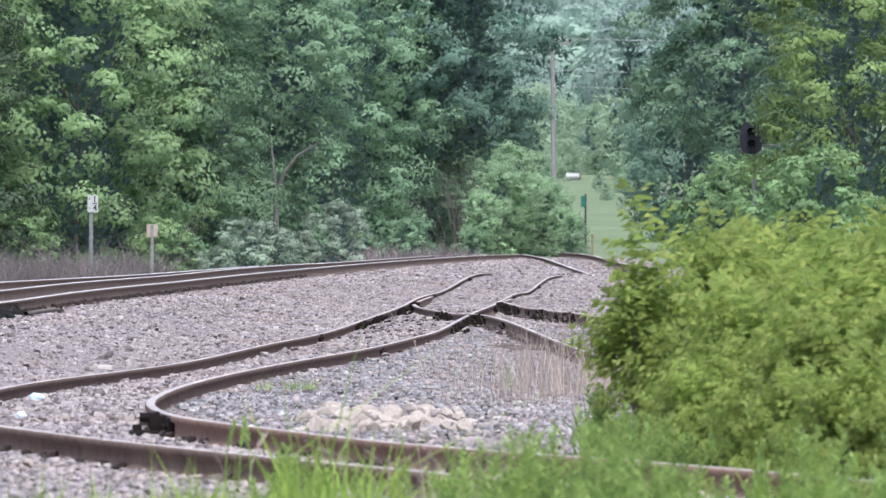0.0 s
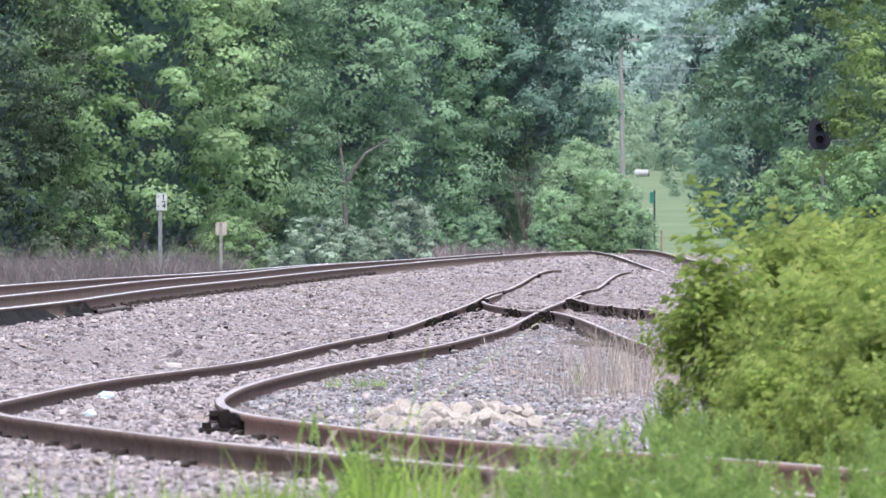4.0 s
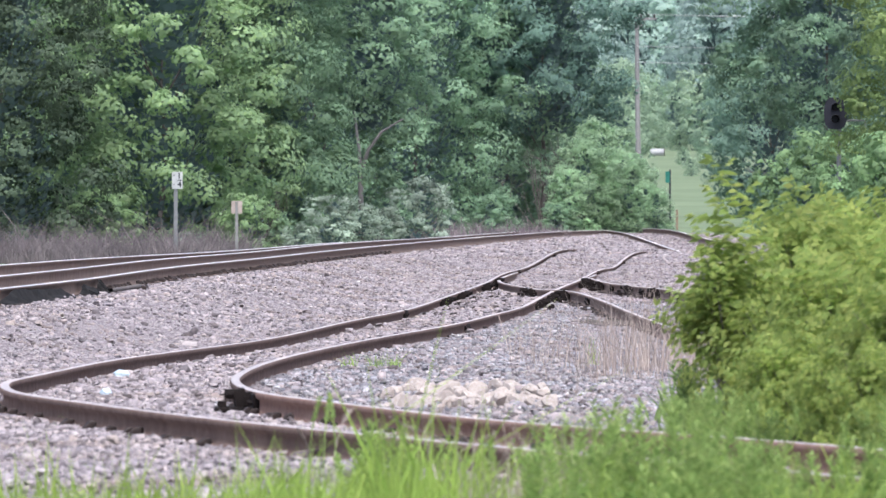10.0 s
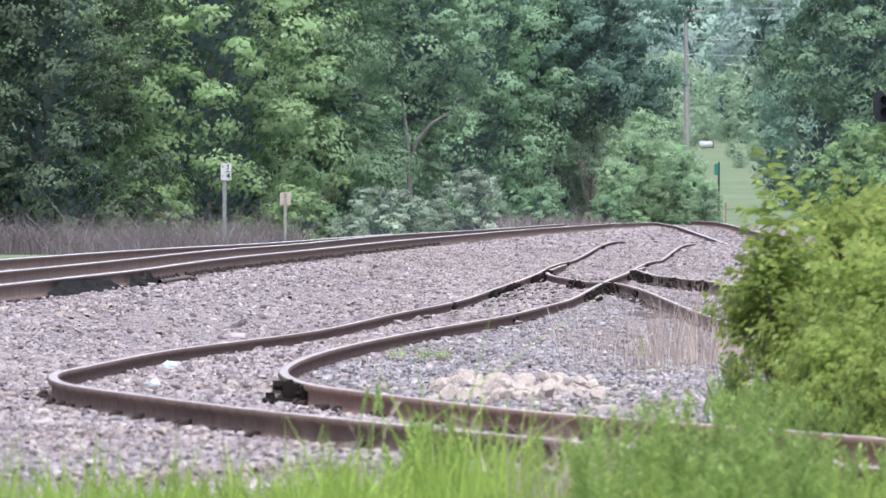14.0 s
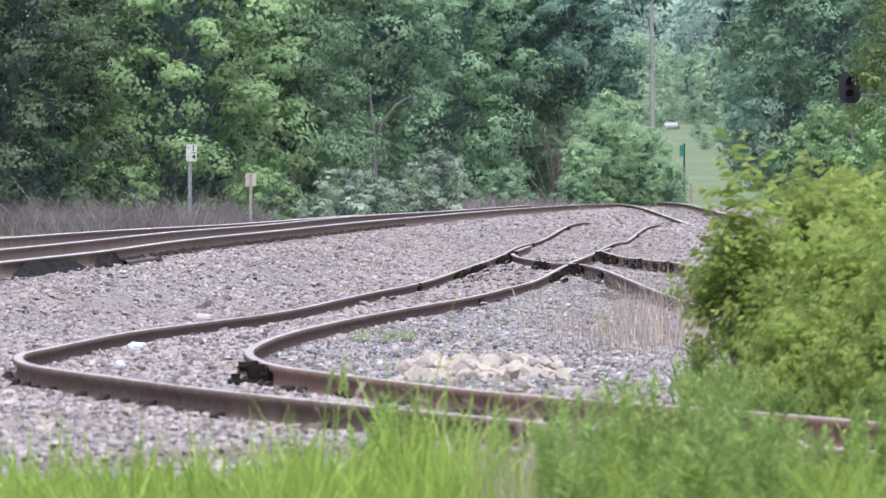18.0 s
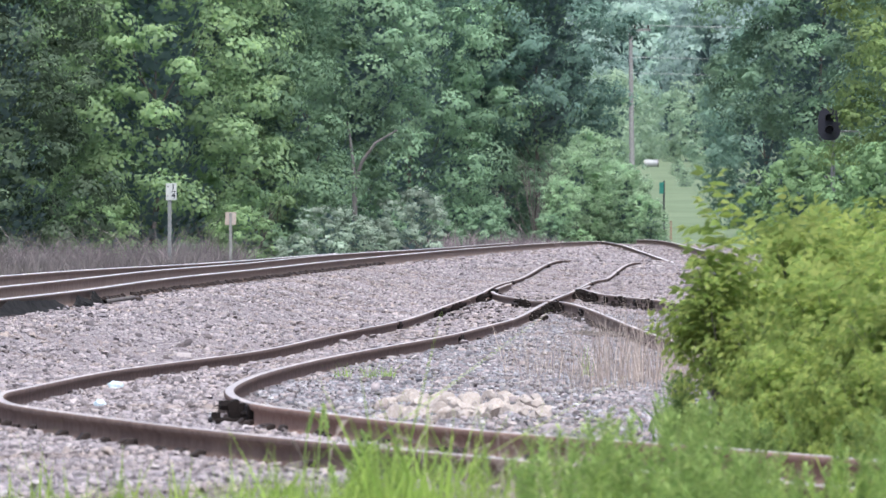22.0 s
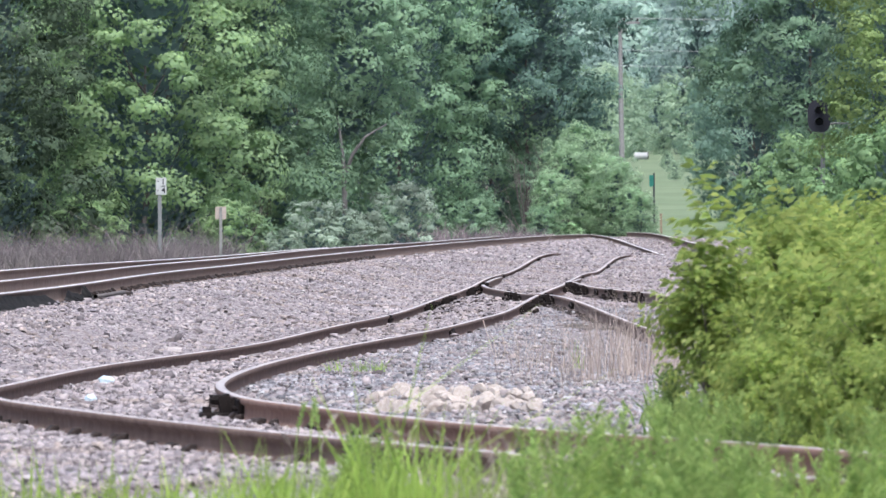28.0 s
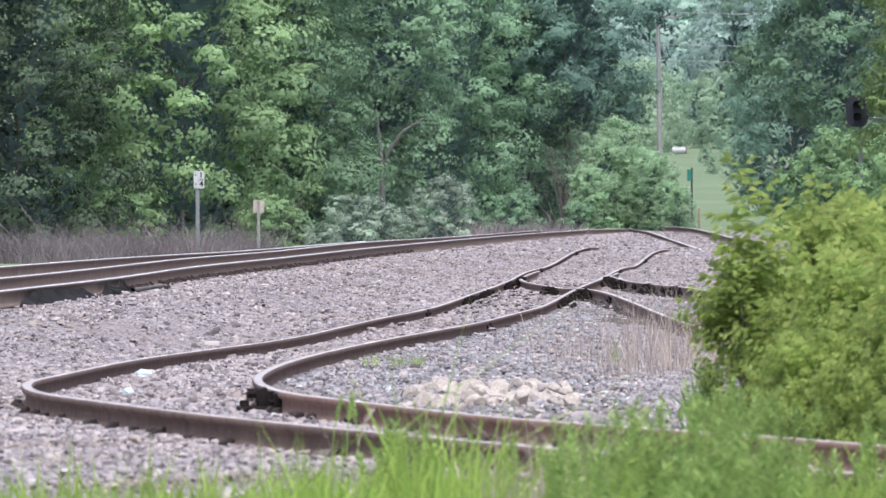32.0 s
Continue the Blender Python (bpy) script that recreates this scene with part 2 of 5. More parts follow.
L_OLIVE = foliage("olive_leaf", (0.065, 0.097, 0.075), (0.14, 0.195, 0.11), 0.65, 0.25, gloss=0.15)
L_DEEP = foliage("deep_wood_leaf", (0.15, 0.24, 0.185), (0.26, 0.38, 0.225), 0.65, 0.42, gloss=0.2)
L_MID = foliage("mid_green_leaf", (0.16, 0.275, 0.15), (0.31, 0.45, 0.2), 0.65, 0.38, gloss=0.2)
L_SIDE = foliage("yellow_green_leaf", (0.165, 0.255, 0.11), (0.35, 0.455, 0.165), 0.65, 0.4, gloss=0.2)
L_LIGHT = foliage("light_leaf", (0.34, 0.48, 0.33), (0.44, 0.58, 0.35), 0.65, 0.58, gloss=0.2)
L_WARM = foliage("warm_leaf", (0.244, 0.355, 0.235), (0.352, 0.49, 0.21), 0.65, 0.45, 0.3, 0.22, gloss=0.2)
L_PALE = foliage("pale_leaf", (0.26, 0.34, 0.26), (0.42, 0.5, 0.4), 0.65, 0.3)
# Far, haze and slope leaves: pale bluish air is mixed into the colour.
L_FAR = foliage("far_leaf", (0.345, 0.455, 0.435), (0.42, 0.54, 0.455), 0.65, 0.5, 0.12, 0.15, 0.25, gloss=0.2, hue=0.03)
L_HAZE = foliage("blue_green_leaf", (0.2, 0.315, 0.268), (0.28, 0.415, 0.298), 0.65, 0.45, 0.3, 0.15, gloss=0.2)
L_EDGE = foliage("edge_leaf", (0.14, 0.23, 0.215), (0.22, 0.345, 0.25), 0.65, 0.38, 0.3, 0.2, gloss=0.2)
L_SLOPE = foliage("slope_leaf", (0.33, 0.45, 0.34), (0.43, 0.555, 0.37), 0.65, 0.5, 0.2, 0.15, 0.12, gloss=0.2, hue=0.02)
L_BUSH = foliage("bush_leaf", (0.21, 0.325, 0.08), (0.45, 0.51, 0.145), 0.55, 0.58, 1.6, 0.2, 0.08, 0.15, gloss=0.3)
L_WEED = foliage("weed_leaf", (0.2, 0.335, 0.09), (0.48, 0.59, 0.205), 0.6, 0.5, 3.0, 0.25, 0.15, 0.15)
# Darker copy of weed_leaf: the shade below the bushes is in the colour.
L_SHADE_WEED = foliage("nettle_leaf", (0.12, 0.225, 0.065), (0.33, 0.43, 0.15), 0.6, 0.4, 3.0, 0.3, 0.2, 0.15)
L_GRASS = foliage("grass_blade", (0.19, 0.32, 0.055), (0.45, 0.56, 0.14), 0.6, 0.5, 2.0, 0.3)
L_STRAW = foliage("dry_stem", (0.26, 0.21, 0.18), (0.53, 0.455, 0.395), 0.8, 0.2, spread=0.1)
L_BRUSH = foliage("dry_brush", (0.17, 0.145, 0.15), (0.3, 0.26, 0.26), 0.8, 0.3)

rng = np.random.default_rng(7)


# ---------------------------------------------------------------- mesh helpers
def mesh(name, verts, faces, mats):
    """A mesh from vertex rows and a face array of one corner count; mats: a material, or (materials, index per face)."""
    me = bpy.data.meshes.new(name)
    verts = np.asarray(verts, dtype=np.float32)
    faces = np.asarray(faces, dtype=np.int32)
    k = faces.shape[1]
    me.vertices.add(len(verts))
    me.vertices.foreach_set("co", verts.ravel())
    me.loops.add(faces.size)
    me.loops.foreach_set("vertex_index", faces.ravel())
    me.polygons.add(len(faces))
    me.polygons.foreach_set("loop_start", np.arange(0, faces.size, k, dtype=np.int32))
    if isinstance(mats, tuple):
        for m in mats[0]:
            me.materials.append(m)
        me.polygons.foreach_set("material_index", np.asarray(mats[1], dtype=np.int32))
    else:
        me.materials.append(mats)
    me.update(calc_edges=True)
    me.validate()
    return me


def part(name, data, parent, label="", kind=""):
    ob = new(name, data)
    ob.parent = parent
    return tagged(ob, label, kind=kind)


def bm_mesh(name, bm, mat, smooth=False):
    me = bpy.data.meshes.new(name)
    bm.to_mesh(me)
    bm.free()
    me.materials.append(mat)
    if smooth:
        for p in me.polygons:
            p.use_smooth = True
    return me


def box_bm(w, d, h, bevel=0.0, at=(0, 0, 0)):
    """A box w x d x h resting on z=at.z, bevelled."""
    bm = bmesh.new()
    bmesh.ops.create_cube(bm, size=1.0, matrix=Matrix.Translation((at[0], at[1], at[2] + h / 2)) @ Matrix.Diagonal((w, d, h, 1)))
    if bevel:
        bmesh.ops.bevel(bm, geom=bm.edges[:], offset=bevel, segments=1, affect="EDGES")
    return bm


def tube(path, radii, sides=7):
    """Vertices and quads of a tapered tube along a path of points."""
    path = np.asarray(path, float)
    n = len(path)
    V, Fc = [], []
    for i in range(n):
        t = path[min(i + 1, n - 1)] - path[max(i - 1, 0)]
        t = t / (np.linalg.norm(t) + 1e-9)
        a = np.cross(t, (0.31, 0.92, 0.22))
        a /= np.linalg.norm(a) + 1e-9
        b = np.cross(t, a)
        for k in range(sides):
            w = 2 * math.pi * k / sides
            V.append(path[i] + radii[i] * (a * math.cos(w) + b * math.sin(w)))
    for i in range(n - 1):
        for k in range(sides):
            j = (k + 1) % sides
            Fc.append((i * sides + k, i * sides + j, (i + 1) * sides + j, (i + 1) * sides + k))
    return V, Fc


def join(pieces):
    V, Fc, o = [], [], 0
    for v, f in pieces:
        V.extend(v)
        Fc.extend([tuple(i + o for i in q) for q in f])
        o += len(v)
    return V, Fc


def spline(knots, values, at):
    """A natural cubic spline."""
    K, V, Y = np.asarray(knots, float), np.asarray(values, float), np.asarray(at, float)
    n, h = len(K), np.diff(K)
    A, b = np.zeros((n, n)), np.zeros(n)
    A[0, 0] = A[-1, -1] = 1
    for i in range(1, n - 1):
        A[i, i - 1], A[i, i], A[i, i + 1] = h[i - 1], 2 * (h[i - 1] + h[i]), h[i]
        b[i] = 3 * ((V[i + 1] - V[i]) / h[i] - (V[i] - V[i - 1]) / h[i - 1])
    c = np.linalg.solve(A, b)
    i = np.clip(np.searchsorted(K, Y) - 1, 0, n - 2)
    d = Y - K[i]
    s = (V[i + 1] - V[i]) / h[i] - h[i] * (2 * c[i] + c[i + 1]) / 3
    return V[i] + s * d + c[i] * d * d + (c[i + 1] - c[i]) / (3 * h[i]) * d ** 3


# ---------------------------------------------------------------- the lines of the tracks
HALF = 0.7525
# siding: from the curve in front, through the turnout, over a dip to the main line
K1 = [30, 36, 42, 48, 54, 60, 66, 72, 78, 84, 92, 102, 115, 133, 155, 175, 195, 215, 235, 255, 285, 324, 363, 400, 440, 470]
C1 = [8.7, 6.27, 4.138, 2.305, 0.795, -0.394, -1.254, -1.803, -2.068, -2.131, -2.036, -1.72, -1.115, -0.332, 0.455, 1.024, 1.563, 1.923, 2.637, 3.449, 5.0, 6.8, 7.0, 7.15, 7.3, 8.0]
KZ1 = [30, 36, 42, 48, 54, 60, 66, 72, 78, 84, 90, 97, 104, 112, 120, 130, 140, 150, 158, 166, 174, 182, 190, 198, 206, 214, 222, 230, 238, 246, 254, 285, 324, 363, 400, 440, 470]
ZA = [0.27, 0.28, 0.296, 0.32, 0.346, 0.36, 0.359, 0.332, 0.308, 0.272, 0.253, 0.247, 0.235, 0.224, 0.225, 0.259, 0.282, 0.289, 0.309, 0.341, 0.374, 0.406, 0.44, 0.462, 0.48, 0.507, 0.541, 0.578, 0.678, 0.8, 0.885, 0.72, 0.93, 1.07, 1.2, 1.3, 1.3]
ZB = [0.27, 0.28, 0.293, 0.312, 0.346, 0.341, 0.343, 0.323, 0.312, 0.299, 0.294, 0.293, 0.297, 0.304, 0.304, 0.305, 0.321, 0.332, 0.37, 0.412, 0.443, 0.467, 0.481, 0.481, 0.471, 0.463, 0.5, 0.552, 0.562, 0.675, 0.8, 0.72, 0.93, 1.07, 1.2, 1.3, 1.3]
# spur that leaves the siding at the turnout
K2 = [105, 120, 135, 150, 165, 180, 195, 203, 212, 220, 230]
C2 = [4.2, 3.85, 3.466, 3.079, 2.652, 2.175, 1.84, 1.81, 1.955, 2.18, 2.535]
KZ2 = [105, 120, 135, 145, 155, 162, 169, 176, 183, 190, 198, 206, 212, 220, 230]
ZD = [0.05, 0.1, 0.187, 0.266, 0.376, 0.437, 0.456, 0.428, 0.435, 0.439, 0.447, 0.461, 0.479, 0.515, 0.55]
ZC = [0.05, 0.1, 0.187, 0.279, 0.373, 0.428, 0.461, 0.465, 0.468, 0.477, 0.505, 0.49, 0.475, 0.485, 0.545]
# main line on its higher bed
KM = [60, 120, 141, 151, 162, 175, 188, 217, 245, 300, 351, 390, 430, 470, 560]
CM = [-8.4, -6.215, -5.464, -5.107, -4.718, -4.256, -3.791, -2.755, -1.763, 0.18, 1.989, 3.366, 4.779, 6.193, 9.4]
ZM = [0.4, 0.61, 0.674, 0.708, 0.764, 0.813, 0.847, 0.936, 1.007, 1.129, 1.216, 1.274, 1.302, 1.30, 0.95]
ZN = [0.4, 0.61, 0.673, 0.704, 0.739, 0.788, 0.841, 0.909, 1.001, 1.097, 1.189, 1.263, 1.302, 1.30, 0.95]


def siding(y): return spline(K1, C1, y)
def spur(y): return spline(K2, C2, y)
def main_line(y): return spline(KM, CM, y)


def ground(x, y):
    """Height of the ballast and the land: beds under the tracks, then verge, meadow and wooded hill."""
    x, y = np.asarray(x, float), np.asarray(y, float)
    ya, yb, ym = np.clip(y, 30, 470), np.clip(y, 105, 220), np.clip(y, 60, 560)
    lean = np.clip((x - siding(ya)) / (2 * HALF) + 0.5, 0, 1)
    za = spline(KZ1, ZA, ya) * (1 - lean) + spline(KZ1, ZB, ya) * lean - np.interp(ya, [74, 88, 210, 226, 262, 284], [0.135, 0.113, 0.113, 0.075, 0.075, 0.14])
    zb = (spline(KZ2, ZD, yb) + spline(KZ2, ZC, yb)) / 2 - 0.165
    zm = spline(KM, ZM, ym) - 0.2
    da, db, dm = np.abs(x - siding(ya)), np.abs(x - spur(yb)) + np.abs(y - yb) * 0.5, np.abs(x - main_line(ym))
    w = [1 / (np.maximum(d - 0.75, 0) ** 2 + 0.12) ** 1.5 for d in (da, db, dm)]
    bed = (w[0] * za + w[1] * zb + w[2] * zm) / (w[0] + w[1] + w[2])
    # stone heaped over the siding where it sinks into the dip
    bed = bed + 0.13 * np.exp(-((y - 271) / 7.5) ** 2) * np.clip(1.6 - da / 2, 0, 1)
    left = np.clip(main_line(ym) - 2.6 - x, 0, 6)
    bed = bed - 0.12 * left
    right = np.clip(x - np.maximum(siding(ya), np.where(y < 220, spur(yb), -99)) - 2.2, 0, 5)
    bed = bed - 0.05 * right
    near = np.clip((siding(ya) - x - 1.7) / 2.2, 0, 1) * np.clip((66 - y) / 8, 0, 1)
    bed = bed * (1 - near) + 0.07 * near
    hill = spline([470, 560, 600, 700, 950, 1600, 2200, 4500], [0.7, 1.5, 2.1, 3.9, 8.6, 30, 60, 150], np.clip(y, 470, 4500))
    k = np.clip((y - 470) / 70, 0, 1)
    return bed * (1 - k) + hill * k


# ---------------------------------------------------------------- ground
def build_ground():
    ys = np.concatenate([np.arange(-30, 36, 6), np.arange(36, 112, 0.8), np.arange(112, 260, 1.6), np.arange(260, 480, 4), np.arange(480, 1000, 20), np.arange(1000, 4600, 150)])
    xs = np.concatenate([np.linspace(-900, -60, 12), np.linspace(-50, -14, 10), np.arange(-12, 14, 0.35), np.linspace(16, 60, 12), np.linspace(80, 900, 12)])
    X, Y = np.meshgrid(xs, ys)
    Z = ground(X, Y)
    bumpy = (np.abs(X) < 14) & (Y > 36) & (Y < 480)
    Z = Z + np.where(bumpy, rng.normal(0, 0.008, Z.shape), 0)
    V = np.stack([X, Y, Z], 2).reshape(-1, 3)
    nx, ny = len(xs), len(ys)
    i, j = np.meshgrid(np.arange(nx - 1), np.arange(ny - 1))
    q = (j * nx + i).ravel()
    Fc = np.stack([q, q + 1, q + nx + 1, q + nx], 1)
    cx, cy = V[Fc].mean(1)[:, 0], V[Fc].mean(1)[:, 1]
    yc = np.clip(cy, 36, 470)
    lo = np.where(cy < 100, siding(yc) - 3.4, main_line(np.clip(cy, 60, 560)) - 3.2)
    hi = np.maximum(siding(yc), np.where(cy < 220, spur(np.clip(cy, 105, 220)), -99)) + np.interp(cy, [150, 190, 330, 460], [3.0, 4.6, 5.5, 3.6])
    stony = (cx > lo) & (cx < hi) & (cy > 43) & (cy < 480)
    stony |= (cy > 54) & (cy < 120) & (cx > -9) & (cx < 4)
    wood = (cy > 383) & (cy < 900) & ~stony & ((cx < cy * 0.0165) & (cy < 620) | (cx > cy * 0.028) | (cx < cy * 0.01))
    me = mesh("ground", V, Fc, ([M_EARTH, M_GROUND, M_LITTER], np.where(wood, 2, stony.astype(int))))
    for p in me.polygons:
        p.use_smooth = True
    return tagged(new("ground", me), "ballast bed and grassy verge rising to a meadow hill", "ground", kind="structure")


land = build_ground()


# ---------------------------------------------------------------- rails
def rail_profile(h):
    """Half a rail's section, foot to head; the second list holds the head's faces."""
    return [(-0.068, 0), (0.068, 0), (0.068, 0.011), (0.02, 0.026), (0.0085, 0.042), (0.0085, h - 0.052), (0.033, h - 0.036), (0.0355, h - 0.024),
            (0.036, h - 0.012), (0.029, h - 0.003), (0.012, h), (-0.012, h), (-0.029, h - 0.003), (-0.036, h - 0.012), (-0.0355, h - 0.024), (-0.033, h - 0.036),
            (-0.0085, h - 0.052), (-0.0085, 0.042), (-0.02, 0.026), (-0.068, 0.011)]


def rail_line(knots, centre, heights, offset, y0, y1, step, kz=None):
    ys = np.arange(y0, y1 + step * 0.5, step)
    x = spline(knots, centre, ys)
    dx = np.gradient(spline(knots, centre, ys), ys)
    L = np.hypot(1, dx)
    return np.stack([x + offset / L, ys - offset * dx / L, spline(kz or knots, heights, ys)], 1)


def rail(name, line, h, mats, parent, label=""):
    prof = rail_profile(h)
    n, k = len(line), len(prof)
    t = np.gradient(line, axis=0)
    t /= np.linalg.norm(t[:, :2], axis=1)[:, None]
    side = np.stack([t[:, 1], -t[:, 0]], 1)
    V = np.zeros((n, k, 3))
    for j, (a, z) in enumerate(prof):
        V[:, j, :2] = line[:, :2] + side * a
        V[:, j, 2] = line[:, 2] - h + z
    i, j = np.meshgrid(np.arange(n - 1), np.arange(k), indexing="ij")
    a, b = (i * k + j).ravel(), (i * k + (j + 1) % k).ravel()
    Fc = np.stack([a, a + k, b + k, b], 1)
    idx = np.isin(j.ravel(), (8, 9, 10, 11, 12) if mats[1] is M_BRIGHT else (9, 10, 11)).astype(int)
    me = mesh(name, V.reshape(-1, 3), Fc, (mats, idx))
    return part(name, me, parent, label)


def thing(name, label, category, group="", at=(0, 0, 0)):
    ob = new(name)
    ob.location = at
    return tagged(ob, label, category, group)


siding_track = thing("railway_track", "rusty siding track curving through pinkish stone ballast", "railway track")
LINE_A = rail_line(K1, C1, ZA, -HALF, 33, 266, 0.8, KZ1)
LINE_B = rail_line(K1, C1, ZB, HALF, 33, 266, 0.8, KZ1)
rail("rail", LINE_A[LINE_A[:, 1] <= 79], 0.145, [M_LIT_RUST, M_HEAD], siding_track)
rail("rail", LINE_A[LINE_A[:, 1] >= 78.2], 0.145, [M_RUST, M_HEAD], siding_track)
rail("rail", LINE_B[LINE_B[:, 1] <= 72.7], 0.145, [M_OLD_RUST, M_HEAD], siding_track, "red-brown rusty rail")
rail("rail", LINE_B[LINE_B[:, 1] >= 72.2], 0.145, [M_RUST, M_HEAD], siding_track)
far_track = thing("railway_track", "far rusty track joining the main line at the crest", "railway track")
KF, CF = [280, 324, 363, 400, 440, 475], [6.6, 6.8, 7.0, 7.12, 7.1, 7.35]
rail("rail", rail_line(KF, CF, [0.76, 0.92, 1.06, 1.2, 1.3, 1.3], -HALF, 280, 442, 2.5), 0.155, [M_MAIN_RUST, M_BRIGHT], far_track)
rail("rail", rail_line(KF, CF, [0.88, 1.03, 1.17, 1.31, 1.37, 1.37], HALF, 280, 475, 2.5), 0.155, [M_MAIN_RUST, M_BRIGHT], far_track)
spur_track = thing("railway_track", "rusty spur track leaving the siding at a turnout", "railway track")
LINE_D = rail_line(K2, C2, ZD, -HALF, 105, 222, 0.8, KZ2)
LINE_C = rail_line(K2, C2, ZC, HALF, 105, 220, 0.8, KZ2)
rail("rail", LINE_D, 0.155, [M_MAIN_RUST, M_HEAD], spur_track)
rail("rail", LINE_C, 0.155, [M_MAIN_RUST, M_HEAD], spur_track)
main_track = thing("railway_track", "main line track with bright-worn rails on a raised ballast bed", "railway track")
LINE_M = rail_line(KM, CM, ZM, HALF, 90, 560, 2.0)
rail("rail", LINE_M, 0.185, [M_MAIN_RUST, M_BRIGHT], main_track)
rail("rail", rail_line(KM, CM, ZN, -HALF, 90, 560, 2.0), 0.185, [M_MAIN_RUST, M_BRIGHT], main_track)
# the rail that parts from the main line towards the wood
yy = np.arange(120, 262, 2.0)
part_off = 1.35 * (np.clip(262 - yy, 0, 200) / 85) ** 1.5
rail("rail", np.stack([spline(KM, CM, yy) - HALF - 0.07 - part_off, yy, spline(KM, ZN, yy) + 0.012], 1), 0.185, [M_MAIN_RUST, M_BRIGHT], main_track, "diverging switch rail")


def on_line(line, y):
    """Place and heading of a rail at y."""
    p = np.array([np.interp(y, line[:, 1], line[:, k]) for k in range(3)])
    q = np.array([np.interp(y + 0.5, line[:, 1], line[:, k]) for k in range(3)])
    return p, math.degrees(math.atan2(-(q[0] - p[0]), q[1] - p[1]))


# rail anchors and spikes along the feet
anchor = box_bm(0.075, 0.10, 0.045, 0.008)
for v in anchor.verts:
    if v.co.z > 0.03 and v.co.x > 0:
        v.co.x -= 0.03
ANCHOR = bm_mesh("rail_anchor", anchor, M_IRON)
ga = np.random.default_rng(3)


def anchors(line, y0, y1, step, h, parent, sides=(-1, 1), share=0.55, shift=0.25, lift=0.0):
    y = y0
    while y < y1:
        for s in sides:
            if ga.random() < share:
                p, a = on_line(line, y + ga.uniform(-shift, shift))
                ob = part("rail_anchor", ANCHOR, parent)
                side = np.array([math.cos(radians(a)), math.sin(radians(a))]) * s * 0.075
                ob.matrix_basis = pose(p[0] + side[0], p[1] + side[1], p[2] - h - 0.012 + lift + ga.uniform(-0.01, 0.012), 0, ga.uniform(-12, 12), a + (0 if s > 0 else 180) + ga.uniform(-15, 15))
        y += step


anchors(LINE_A, 47, 78, 0.6, 0.13, siding_track, (-1, 1))
anchors(LINE_B, 47, 80, 0.6, 0.13, siding_track, (-1, 1))
anchors(LINE_A, 78, 150, 3.2, 0.135, siding_track, (1,), 0.2)
anchors(LINE_B, 80, 150, 3.2, 0.135, siding_track, (1,), 0.1)
anchors(LINE_D, 140, 205, 0.7, 0.155, spur_track, (-1, 1))
anchors(LINE_C, 140, 205, 0.7, 0.155, spur_track, (-1, 1))
anchors(LINE_M, 150, 245, 0.72, 0.185, main_track, (1,), 0.97, 0.06, 0.03)


# joint bars with bolts
def joint_bar_mesh():
    bm = box_bm(0.045, 0.62, 0.1, 0.008)
    for k in range(4):
        m = Matrix.Translation((0.024, -0.22 + 0.147 * k, 0.045)) @ Matrix.Rotation(radians(90), 4, "Y")
        bmesh.ops.create_cone(bm, cap_ends=True, segments=6, radius1=0.02, radius2=0.018, depth=0.035, matrix=m)
    return bm_mesh("joint_bar", bm, M_CAST)


JOINT = joint_bar_mesh()


def joint(line, y, h, parent, s):
    p, a = on_line(line, y)
    side = np.array([math.cos(radians(a)), math.sin(radians(a))]) * s * 0.026
    part("joint_bar", JOINT, parent).matrix_basis = pose(p[0] + side[0], p[1] + side[1], p[2] - h + 0.032, 0, 0, a + (0 if s > 0 else 180))


for y in (151.0, 225.9, 248.5):
    joint(LINE_A, y, 0.13, siding_track, 1)
for y in (225.7, 246.0):
    joint(LINE_B, y, 0.13, siding_track, 1)
for y in (130.1, 161.5):
    joint(LINE_B, y, 0.155, siding_track, 1)
joint(LINE_B, 72.6, 0.145, siding_track, -1)
for y in (160.0, 171.0, 180.5):
    joint(LINE_D, y, 0.155, spur_track, -1)
for y in (166.0, 176.0, 186.0):
    joint(LINE_C, y, 0.155, spur_track, -1)


# switch ties, weathered and half buried, and the frog plates
def tie_mesh(length):
    bm = box_bm(length, 0.23, 0.16, 0.012)
    for v in bm.verts:
        v.co += Vector((random.uniform(-0.02, 0.02), random.uniform(-0.012, 0.012), random.uniform(-0.008, 0.008)))
    return bm_mesh("tie", bm, M_TIE)


TIES = [tie_mesh(2.6), tie_mesh(3.4), tie_mesh(4.4)]
FROG = bm_mesh("slide_plate", box_bm(0.34, 0.2, 0.03, 0.006), M_IRON)
y = 146.0
while y < 206:
    xa, xb = float(siding(y)), float(spur(y))
    gap = xb - xa
    t = TIES[0] if gap < 0.5 else TIES[1] if gap < 1.2 else TIES[2]
    z = min(np.interp(y, LINE_A[:, 1], LINE_A[:, 2]), np.interp(y, LINE_D[:, 1], LINE_D[:, 2])) - 0.155
    ob = part("tie", t, spur_track)
    ob.matrix_basis = pose((xa + xb) / 2 + ga.uniform(-0.1, 0.25), y, z - (0.112 if y < 160 else 0.13), 0, 0, ga.uniform(-1.5, 1.5))
    for ln in (LINE_D, LINE_C):
        p, a = on_line(ln, y)
        part("slide_plate", FROG, spur_track).matrix_basis = pose(p[0], p[1], p[2] - 0.155 - 0.012, 0, 0, a)
    y += 0.62


